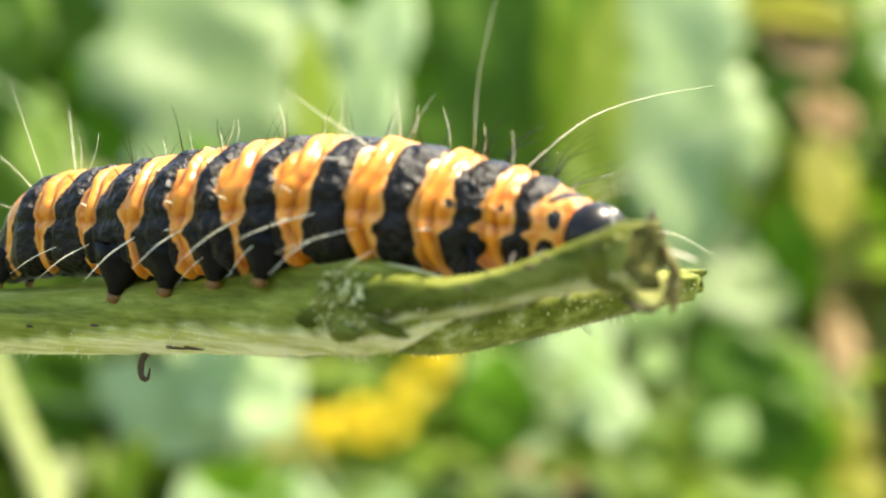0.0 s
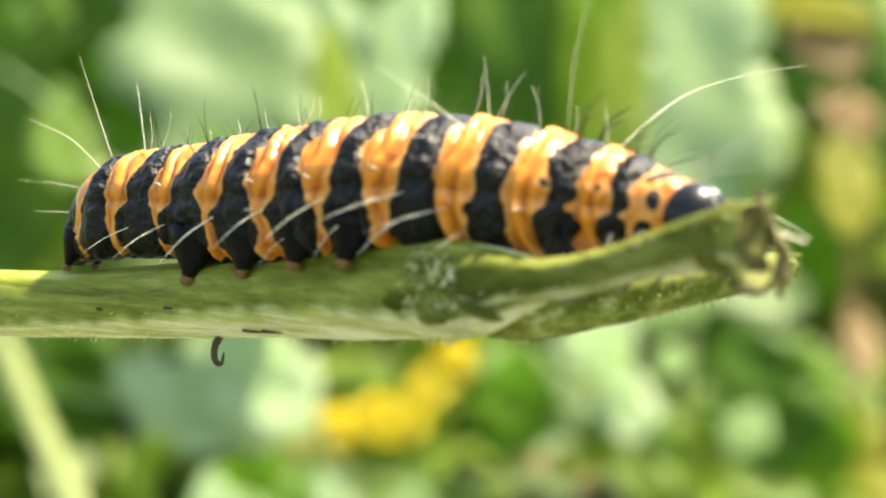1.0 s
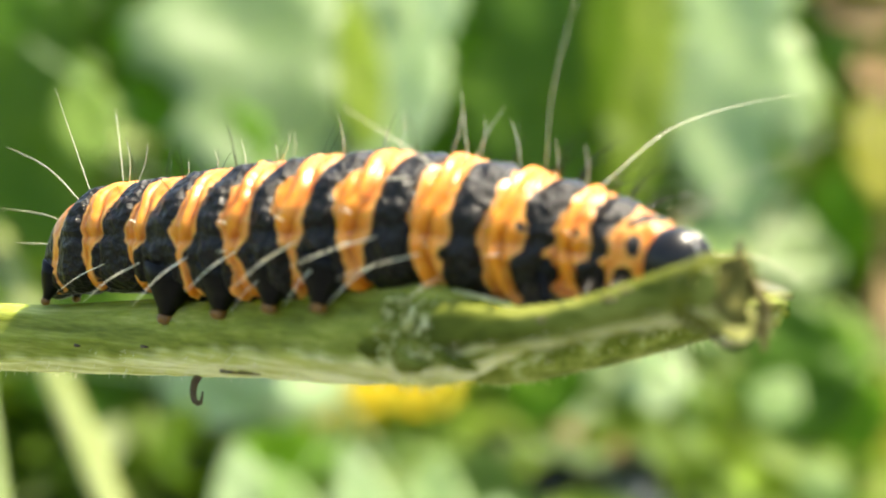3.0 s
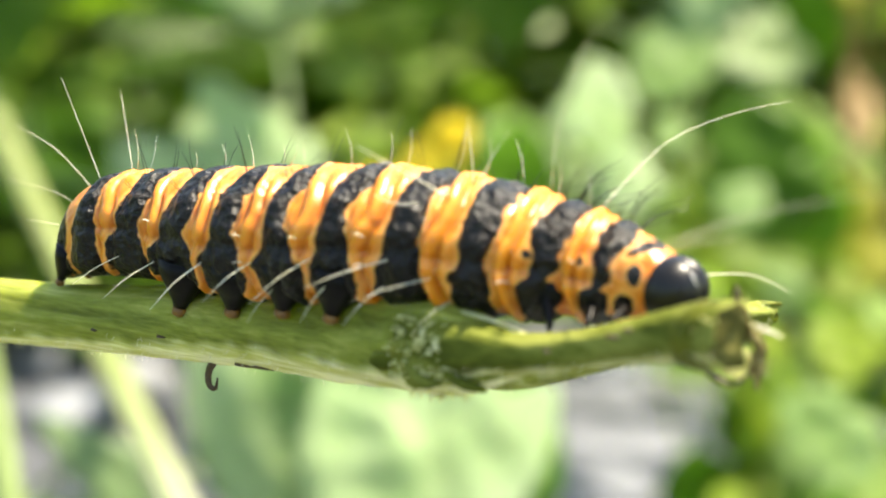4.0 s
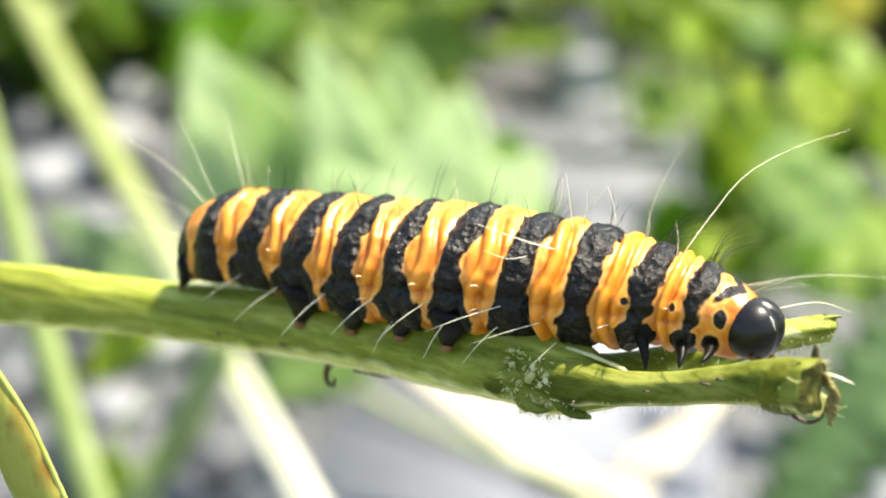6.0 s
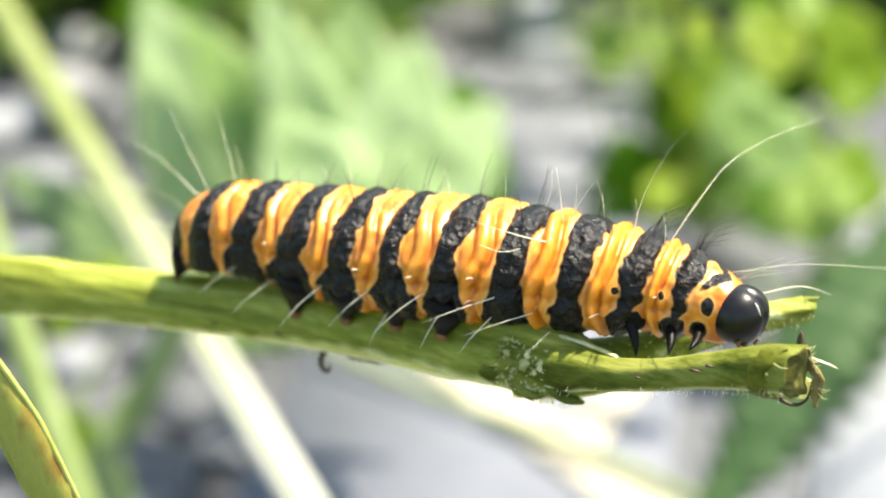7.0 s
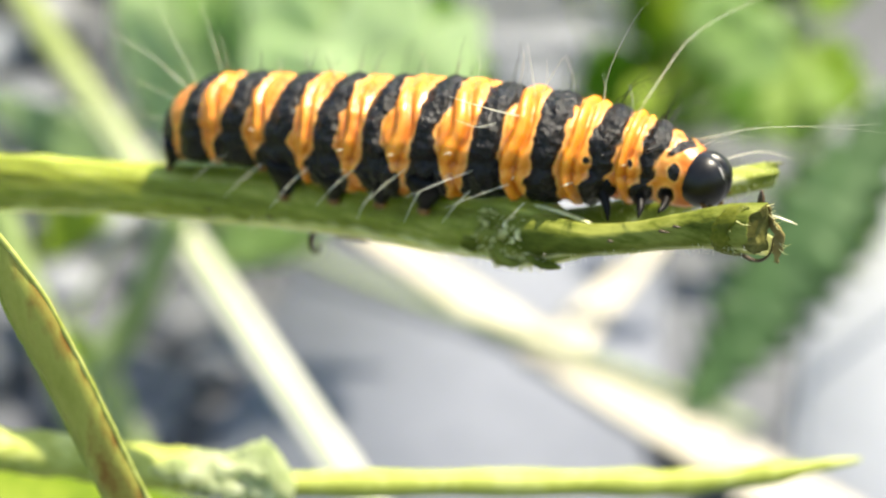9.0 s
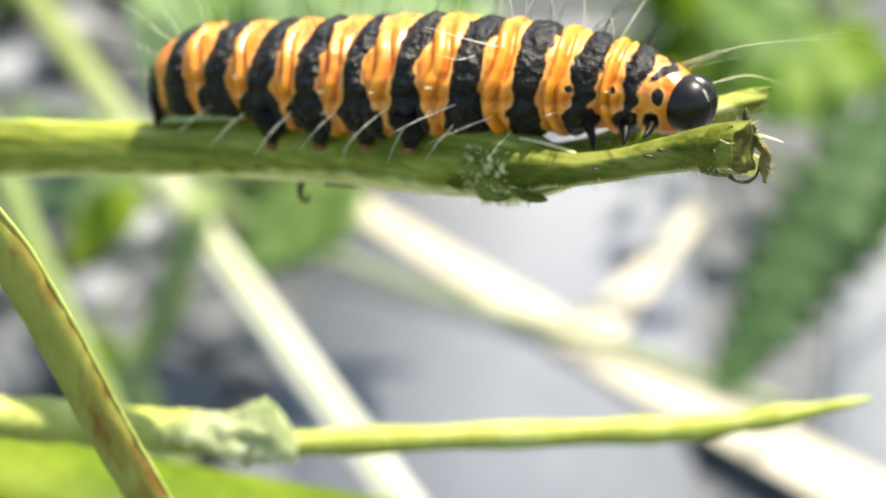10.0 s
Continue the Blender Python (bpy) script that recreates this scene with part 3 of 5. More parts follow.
    over_tail = ((0.020, (-14.6, -1.6, 1.6), (-17.3, -2.2, 3.2), (-20.2, -2.8, 4.0)), (0.014, (-15.0, -1.6, 0.7), (-17.6, -2.6, 1.3), (-21.5, -3.6, 1.4)), (0.016, (-14.5, -1.5, 2.3), (-15.2, -1.2, 4.4), (-15.8, -0.8, 6.5)),
                    (0.014, (-13.6, -2.3, 2.7), (-14.6, -3.2, 4.3), (-15.6, -4.1, 5.7)), (0.016, (-15.2, -1.5, 0.2), (-16.6, -1.6, 0.3), (-19.0, -2.0, 0.2)))
    for r, *pts in over_back + over_tail:
        hair(root, [at(*p) for p in pts], r * MM, HAIR_WHITE, "pale_hair", 12)
    # short pale hairs that stand up along the back
    for i in range(16):
        s, th = -13.5 + 1.3 * i + 0.5 * hashed(i, 3), radians(-30 + 50 * hashed(i, 8))
        b, _ = body_point(s, th)
        d = (ALONG * (hashed(i, 4) - 0.6) * 0.6 + Vector((0, 0, 1)) - ASIDE * 0.2) * MM * (0.8 + 0.8 * hashed(i, 6))
        hair(root, [b, b + d * 0.5 + ALONG * 0.0001, b + d], 0.013 * MM, HAIR_WHITE, "pale_hair", 5)
    # short pale hairs on the orange warts of the flank, pointing outwards
    for i, (c, d) in enumerate(zip(BANDS[1:9], BANDS[2:10])):
        for a in (72 + 16 * hashed(i, 31), 104):
            if hashed(i, a, 7) < 0.4:
                continue
            b, _ = body_point((c + d) / 2 + 0.1 * (hashed(i, a) - 0.5), radians(a))
            out = (ASIDE * math.sin(radians(a)) + Vector((0, 0, math.cos(radians(a)) + 0.25)) - ALONG * (0.9 * hashed(a, i) - 0.2)) * MM
            ln = 0.25 + 0.35 * hashed(i, 32, a)
            hair(root, [b - out * 0.1, b + out * ln * 0.5 + Vector((0, 0, 0.00004)), b + out * ln], 0.024 * MM, HAIR_WHITE, "pale_hair", 5)
    # a fan of fine pale hairs in front of the head
    for i in range(5):
        s, th = 8.5 + 0.6 * hashed(i, 71), radians(-50 + 120 * hashed(i, 72))
        b, _ = body_point(s, th)
        d = (ALONG * (0.8 + 0.5 * hashed(i, 73)) + Vector((0, 0, 0.15 + 0.7 * hashed(i, 74))) + ASIDE * 0.6 * (hashed(i, 75) - 0.4)) * MM * (1.4 + 1.6 * hashed(i, 76))
        hair(root, [b, b + d * 0.5 + Vector((0, 0, 0.0001)), b + d], 0.0055 * MM, HAIR_WHITE, "pale_hair", 6)
    # short dark bristles on the warts of the back
    for i, c in enumerate(BANDS[1:], 1):
        for j, a in enumerate((-58, -24, 24, 50)):
            for k in range(2 if c < 5 else 6):
                q = hashed(i, j, k)
                s, th = c + 0.3 * (q - 0.5), radians(a + 14 * (hashed(k, j, i) - 0.5))
                b, _ = body_point(s, th)
                out = (ASIDE * math.sin(th) + Vector((0, 0, math.cos(th)))).normalized()
                lean = ALONG * ((0.5 if c > 5 else 0.35) * (hashed(j, i, k + 3) - 0.35) + (0.55 if c > 5 else 0))
                ln = (0.9 + 1.0 * hashed(k, i, j + 5)) * (1.3 if c > 5 else 1.0) * MM
                hair(root, [b - out * 0.05 * MM, b + (out + lean * 0.6).normalized() * ln * 0.5, b + (out + lean * 1.3).normalized() * ln], 0.013 * MM, HAIR_BLACK, "dark_bristle", 5)
    return root


# ---- the twig ----
# along, across, up, radius (mm)
TWIG_LINE = [(-130, 8.0, -30.0, 2.0), (-70, 2.5, -11.5, 1.7), (-40, 0.5, -5.6, 1.55), (-24, -0.5, -3.78, 1.42), (-20, -1.0, -3.6, 1.35), (-16, -1.3, -3.34, 1.33), (-12, -1.33, -2.93, 1.42), (-8, -1.1, -2.44, 1.53), (-4, -0.75, -1.88, 1.68), (0, -0.2, -1.42, 1.8), (2.0, 0.25, -1.2, 1.75), (3.2, 0.6, -1.15, 1.45), (4.4, 1.0, -1.02, 0.95), (5.4, 1.2, -0.85, 0.55), (6.0, 1.3, -0.7, 0.25)]
FORK_LINE = [(0.5, 0.7, -1.4, 1.2), (3.0, 1.3, -0.95, 1.08), (5.0, 1.42, -0.72, 0.75), (7.0, 1.35, -0.27, 0.68), (9.0, 1.37, 0.4, 0.77), (11.0, 1.48, 1.0, 0.98), (12.5, 1.57, 1.22, 1.08)]
FAR_LINE = [(1.0, -0.6, -1.8, 1.0), (3.5, -1.6, -2.1, 0.95), (6.0, -3.2, -1.65, 0.85), (9.0, -5.0, -0.8, 0.72), (11.8, -6.3, -0.2, 0.52)]


def ribbed(line, a, b, ns, na, ribs, rib, rag=0.0, seed=0, slant=0.0, thin=1.0):
    """A ribbed, slightly knobbly stalk between a and b, paler below; rag: how ragged its far end is, slant: how much it opens to one side."""
    bm = bmesh.new()
    low = bm.verts.layers.float.new("low")
    rings = []
    for i in range(ns + 1):
        u = i / ns
        s = a + (b - a) * u
        o, z, r = spline(line, s)
        ring = []
        for j in range(na):
            th = 2 * math.pi * j / na
            deg = math.degrees(th)
            k = 1 + rib * math.cos(ribs * th + 0.8 * math.sin(s * 0.11)) + 0.05 * noise.noise(Vector((s * 0.35, math.cos(th) * 1.2, math.sin(th) * 1.2 + seed))) + 0.030 * noise.noise(Vector((s * 1.5, math.cos(th) * 4, math.sin(th) * 4 + seed)))
            k += 0.055 * math.exp(-(((deg - 112 - 10 * math.sin(s * 0.22)) / 9) ** 2)) - 0.03 * math.exp(-(((deg - 140) / 14) ** 2))
            extra = (rag * (hashed(j // 2, seed, 1.3) - 0.5) - slant * max(0.0, math.sin(th)) * 1.0) * smooth(0.8, 1.0, u)
            v = bm.verts.new(at(s + extra, o + r * k * thin * math.sin(th), z + r * k * math.cos(th)))
            edge = 110 + 10 * math.sin(s * 0.22) + 12 * noise.noise(Vector((s * 1.3, 0.3, seed)))
            v[low] = smooth(edge - 6, edge + 16, deg) * (1 - smooth(200, 225, deg))
            ring.append(v)
        rings.append(ring)
    for i, (p, q) in enumerate(zip(rings, rings[1:])):
        s = a + (b - a) * i / ns
        for j in range(na):
            bm.faces.new((p[j], p[(j + 1) % na], q[(j + 1) % na], q[j]))
    return bm, rings


def lump(bm, c, r, seed):
    """A small irregular crumb."""
    got = bmesh.ops.create_icosphere(bm, subdivisions=1, radius=r, matrix=Matrix.Translation(c))
    for v in got["verts"]:
        d = v.co - c
        k = 0.35 + 1.2 * hashed(d.x / r, d.y / r, d.z / r, seed)
        v.co = c + Vector((d.x * k * (0.7 + hashed(seed, 5)), d.y * k, d.z * k * (0.7 + hashed(seed, 6))))


def sheet(name, place, nu, nv, thick, mat, parent, label=""):
    """A thin sheet of skin: place(u, v) gives its outer face, thick its depth in millimetres."""
    bm = bmesh.new()
    faces = []
    for d in (0.0, thick):
        faces.append([[bm.verts.new(place(i / nu, j / nv) - ASIDE * d * MM) for j in range(nv + 1)] for i in range(nu + 1)])
    p, q = faces
    for i in range(nu):
        for j in range(nv):
            bm.faces.new((p[i][j], p[i][j + 1], p[i + 1][j + 1], p[i + 1][j]))
            bm.faces.new((q[i][j], q[i + 1][j], q[i + 1][j + 1], q[i][j + 1]))
        for j in (0, nv):
            bm.faces.new((p[i][j], p[i + 1][j], q[i + 1][j], q[i][j]))
    for i in (0, nu):
        for j in range(nv):
            bm.faces.new((p[i][j], q[i][j], q[i][j + 1], p[i][j + 1]))
    return part(name, bm, mat, parent, label)


def fibres(name, parent, mat, rows, r, label=""):
    """Short torn fibres; rows of start and end places."""
    bm = bmesh.new()
    for a, b in rows:
        m = (a + b) / 2 + Vector((0, 0, -0.08 * MM))
        tube(bm, [a, m, b], [r, r * 0.8, r * 0.3], 4)
    ob = part(name, bm, mat, parent, label)
    ob["kind"] = "stuff"
    return ob


def twig():
    root = thing("twig", "green ribbed plant stem with a chewed forked end", "stem")
    bm, rings = ribbed(TWIG_LINE, -130, 6.0, 570, 48, 9, 0.022)
    bm.faces.new(rings[-1])
    bm.faces.new(rings[0])
    main = part("stalk", bm, TWIG, root)
    # near branch of the fork, hollow and torn at its end
    bm, rings = ribbed(FORK_LINE, 0.5, 12.5, 150, 40, 7, 0.025, 0.35, 4, 0.6, 0.85)
    bm.faces.new(rings[0])
    inner = []
    for s, f in ((12.5, 0.86), (12.56, 0.66), (12.5, 0.42), (12.42, 0.2)):
        o, z, r = spline(FORK_LINE, s)
        row = []
        for j in range(40):
            th = 2 * math.pi * j / 40
            e = (0.35 * (hashed(j // 2, 4, 1.3) - 0.5) if f > 0.75 else 0) - 0.6 * max(0.0, math.sin(th)) * (1 if f > 0.7 else 0.5)
            row.append(bm.verts.new(at(s + e, o + r * f * 0.8 * math.sin(th), z + r * f * math.cos(th))))
        inner.append(row)
    for p, q in zip([rings[-1]] + inner, inner):
        for j in range(40):
            bm.faces.new((p[j], p[(j + 1) % 40], q[(j + 1) % 40], q[j])).material_index = 1
    bm.faces.new(inner[-1]).material_index = 1
    near = part("fork_branch", bm, FORK, root, "hollow torn branch end")
    near.data.materials.append(PITH)
    bm, rings = ribbed(FAR_LINE, 1.0, 11.4, 90, 18, 5, 0.06, 0.9, 7)
    bm.faces.new(rings[0])
    bm.faces.new(rings[-1])
    far = part("far_branch", bm, FAR_SKIN, root, "thin pale branch of the fork")
    rows = []
    for k in range(110):
        s = 2.5 + 9.1 * hashed(k, 1)
        o, z, r = spline(FAR_LINE, s)
        th = radians((20, 70, 150)[k % 3] + 36 * hashed(k, 2))
        a = at(s, o + r * 0.95 * math.sin(th), z + r * 0.95 * math.cos(th))
        ln = 0.1 + 0.35 * hashed(k, 3) ** 2
        rows.append((a, a + (ALONG * (hashed(k, 4) - 0.3) + ASIDE * math.sin(th) * 0.8 + Vector((0, 0, math.cos(th) * 0.8))) * ln * MM))
    fibres("fibre", far, FUZZ, rows, 0.022 * MM)
    # chewed scar with pale crumbs and fibres
    bm = bmesh.new()
    for k in range(60):
        u = 0.3 + 2.7 * hashed(k, 12)
        o, z, r = spline(TWIG_LINE, u)
        th = radians(48 + 66 * hashed(k, 11))
        lump(bm, at(u, o + r * 1.02 * math.sin(th), z + r * 1.02 * math.cos(th)), (0.05 + 0.15 * hashed(k, 14) ** 3) * MM, k)
    scar = part("chewed_scar", bm, KNOT, root, "pale crumbly chewed patch")
    scar["kind"] = "stuff"
    rows = []
    for k in range(60):
        u = 0.3 + 2.7 * hashed(k, 21)
        o, z, r = spline(TWIG_LINE, u)
        th = radians(48 + 66 * hashed(k, 22))
        p = at(u, o + r * 1.04 * math.sin(th), z + r * 1.04 * math.cos(th))
        rows.append((p, p + (ALONG * 0.6 * (hashed(k, 24) - 0.5) + ASIDE * 0.16 * hashed(k, 26) + Vector((0, 0, 0.45 * (hashed(k, 25) - 0.5)))) * MM))
    # frayed skin that hangs from the lower rim
    for k in range(40):
        s = 0.8 + 2.4 * hashed(k, 27)
        o, z, r = spline(TWIG_LINE, min(s, 3.2))
        th = radians(115 + 65 * hashed(k, 28))
        a = at(s, o + r * math.sin(th), z + r * math.cos(th))
        rows.append((a, a + (ALONG * 0.5 * (hashed(k, 29) - 0.5) + ASIDE * 0.25 * math.sin(th) + Vector((0, 0, -0.05 - 0.25 * hashed(k, 30)))) * MM))
    fibres("fibre", scar, FUZZ, rows, 0.022 * MM)
    for k, (s, o, z, r) in enumerate(((1.0, 1.7, -1.1, 0.5), (1.9, 1.75, -0.85, 0.42), (2.7, 1.65, -1.45, 0.55), (1.6, 1.75, -2.0, 0.5), (0.1, 1.6, -1.7, 0.4))):
        bm = bmesh.new()
        bmesh.ops.create_icosphere(bm, subdivisions=4, radius=1.0)
        for v in bm.verts:
            q = 1 + 0.28 * noise.noise(v.co * 1.7 + Vector((k * 3.1, 0, 0))) + 0.10 * noise.noise(v.co * 5 + Vector((0, k, 0)))
            d = v.co * (q * r)
            v.co = at(s + d.x * 1.2, o + d.y * 0.4, z + d.z * 0.8)
        part("knob", bm, FORK, root)
    # a green scale leaf beside the scar
    for pts, w in ((((2.2, 1.75, -1.1), (3.3, 2.0, -1.7), (4.2, 1.8, -2.0)), 0.36), (((1.0, 1.7, -1.4), (1.9, 2.05, -1.95), (2.6, 1.9, -2.0)), 0.3)):
        bm = bmesh.new()
        tube(bm, arc([at(*p) for p in pts], 9), [w * MM * math.sin(math.pi * (0.12 + 0.8 * i / 8)) for i in range(9)], 10, flat=0.6)
        part("scale_leaf", bm, FORK, root)
    # white skin flap where the body lifts off the fork
    bm = bmesh.new()
    tube(bm, arc([at(2.6, 0.9, 0.3), at(3.8, 1.0, 0.22), at(5.2, 1.0, -0.1), at(5.8, 1.2, -0.35)], 10), [0.11 * MM] * 10, 8, flat=0.5, wobble=0.4)
    part("torn_strip", bm, KNOT, root)
    # torn fibres and a withered sheath at the hollow end
    rows = []
    for k in range(12):
        th = 2 * math.pi * hashed(k, 40)
        o, z, r = spline(FORK_LINE, 12.2)
        s0 = 12.3 - 1.0 * max(0, math.sin(th))
        rows.append((at(s0, o + r * math.sin(th), z + r * math.cos(th)), at(s0 + 0.6 * hashed(k, 41) ** 2, o + r * 1.1 * math.sin(th) + 0.2 * (hashed(k, 42) - 0.5), z + r * 1.1 * math.cos(th) + 0.3 * (hashed(k, 43) - 0.5))))
    fibres("fibre", near, FUZZ, rows, 0.025 * MM)
    # dark olive bract wrapped round the torn end
    bm = bmesh.new()
    sheets = []
    for f in (1.10, 0.98):
        grid = []
        for j in range(25):
            th = radians(12 + 6.2 * j)
            start = 10.55 + 0.55 * ((j - 12) / 12) ** 2 + 0.12 * (hashed(j, 91) - 0.5)
            stop = 12.15 - 0.9 * max(0.0, math.sin(th)) + 0.25 * (hashed(j, 92) - 0.5)
            row = []
            for i in range(9):
                s = start + (stop - start) * i / 8
                o, z, r = spline(FORK_LINE, s)
                k = r * (f + 0.035 * noise.noise(Vector((s * 3, j * 0.3, 2.0))) + 0.06 * math.sin(math.pi * i / 8))
                row.append(bm.verts.new(at(s, o + k * 0.87 * math.sin(th), z + k * math.cos(th))))
            grid.append(row)
        sheets.append(grid)
    p, q = sheets
    for j in range(24):
        for i in range(8):
            bm.faces.new((p[j][i], p[j + 1][i], p[j + 1][i + 1], p[j][i + 1]))
            bm.faces.new((q[j][i], q[j][i + 1], q[j + 1][i + 1], q[j + 1][i]))
        for i in (0, 8):
            bm.faces.new((p[j][i], q[j][i], q[j + 1][i], p[j + 1][i]))
    for j in (0, 24):
        for i in range(8):
            bm.faces.new((p[j][i], p[j][i + 1], q[j][i + 1], q[j][i]))
    part("bract", bm, BRACT, root, "dark olive bract round the torn end")
    # ragged brown strip of skin left standing at the end, a thin pale film behind it
    def strip(u, v):
        z = 2.0 - 2.6 * u
        mid = 12.38 + 0.62 * smooth(0.0, 0.55, u) - 0.03 * u
        wide = (0.2 + 0.08 * noise.noise(Vector((u * 6, 3, 0)))) * (1 - 0.55 * smooth(0.75, 1.0, u)) * (1 + 0.45 * noise.noise(Vector((u * 11, 7, v * 1.5))))
        return at(mid + wide * (2 * v - 1), 1.12 - 0.25 * u + 0.16 * noise.noise(Vector((u * 5, v * 2, 1))), z)

    torn = sheet("torn_skin", strip, 26, 6, 0.09, STRAW_NEAR, root, "ragged brown strip of torn skin")

    def film_at(u, v):
        return at(11.6 + 1.3 * u, 0.72 + 0.14 * noise.noise(Vector((u * 3, v * 3, 6))), -0.5 * math.sin(math.pi * u) ** 0.7 + (0.2 + 0.9 * math.sin(math.pi * min(1, u * 0.8 + 0.1))) * v)

    sheet("film", film_at, 12, 6, 0.04, FUZZ, root, "thin pale torn film")
    rows = []
    for k in range(12):
        p = strip(0.75 * hashed(k, 71) ** 1.4, 0.6 + 0.4 * hashed(k, 72))
        rows.append((p, p + (ALONG * (0.1 + 0.3 * hashed(k, 73)) + ASIDE * 0.2 * (hashed(k, 74) - 0.5) + Vector((0, 0, 0.35 * (hashed(k, 75) - 0.5)))) * MM))
    fibres("fibre", torn, KNOT, rows, 0.02 * MM)
    hair(root, [at(11.45, 1.25, -0.12), at(11.7, 1.15, -0.36), at(12.05, 1.1, -0.52), at(12.4, 1.05, -0.5), at(12.68, 0.95, -0.2), at(12.75, 0.9, 0.35)], 0.1 * MM, DRIED, "tendril", 18, "dark dried curled tendril")
    hair(root, [at(12.2, 1.0, 2.0), at(12.17, 1.0, 2.62)], 0.16 * MM, DRIED, "stub", 6, "dark dried stub")
    hair(root, [at(12.6, 0.6, 1.35), at(13.3, 0.5, 1.15), at(13.6, 0.5, 1.05)], 0.05 * MM, HAIR_WHITE, "spine", 5, "white spine")
    # dried bits and dark specks
    hair(root, [at(-8.6, -0.8, -3.8), at(-8.9, -0.75, -4.3), at(-8.85, -0.7, -4.85), at(-8.55, -0.7, -4.95), at(-8.45, -0.7, -4.5)], 0.16 * MM, DRIED, "dried_bract", 10, "small dried brown hook")
    for s, th, w in ((-10.39, 97, 0.20), (-6.6, 140, 0.5), (-5.8, 142, 0.45), (8.6, 60, 0.22), (9.1, 50, 0.16), (-13.8, 95, 0.15), (6.4, 70, 0.12)):
        line = TWIG_LINE if s < 3 else FORK_LINE
        o, z, r = spline(line, s)
        t = radians(th)
        hair(root, [at(s - w, o + r * 1.03 * math.sin(t), z + r * 1.03 * math.cos(t)), at(s + w, o + r * 1.03 * math.sin(t), z + r * 1.03 * math.cos(t))], 0.07 * MM, DRIED, "speck", 3, "dark brown speck")
    # fine down along the lower edge
    rows = []
    for k in range(260):
        s = -24 + 36 * hashed(k, 51)
        o, z, r = spline(TWIG_LINE if s < 2 else FORK_LINE, s)
        th = radians(100 + 90 * hashed(k, 52))
        d = 0.12 + 0.22 * hashed(k, 53)
        rows.append((at(s, o + r * math.sin(th), z + r * math.cos(th)), at(s + 0.3 * (hashed(k, 54) - 0.5), o + (r + d) * math.sin(th), z + (r + d) * math.cos(th))))
    fibres("down", main, HAIR_WHITE, rows, 0.007 * MM)
    return root


larva()
twig()

# ---- ground ----
GROUND_Z = -0.158


def ground():
    bm = bmesh.new()
    n, g = 160, []
    for i in range(n + 1):
        row = []
        for j in range(n + 1):
            u, v = (i / n - 0.5) * 2, (j / n - 0.5) * 2
            x, y = math.copysign(abs(u) ** 3.2, u) * 60, 0.2 + math.copysign(abs(v) ** 3.2, v) * 60
            h = 0.003 * noise.noise(Vector((x * 14, y * 14, 0))) + 0.0012 * noise.noise(Vector((x * 60, y * 60, 2)))
            row.append(bm.verts.new((x, y, GROUND_Z + h)))
        g.append(row)
    for i in range(n):
        for j in range(n):
            bm.faces.new((g[i][j], g[i + 1][j], g[i + 1][j + 1], g[i][j + 1]))
    return tagged(part("ground", bm, SLATE), "pale grey stony ground, partly in leaf shade", "ground", kind="structure")


ground()


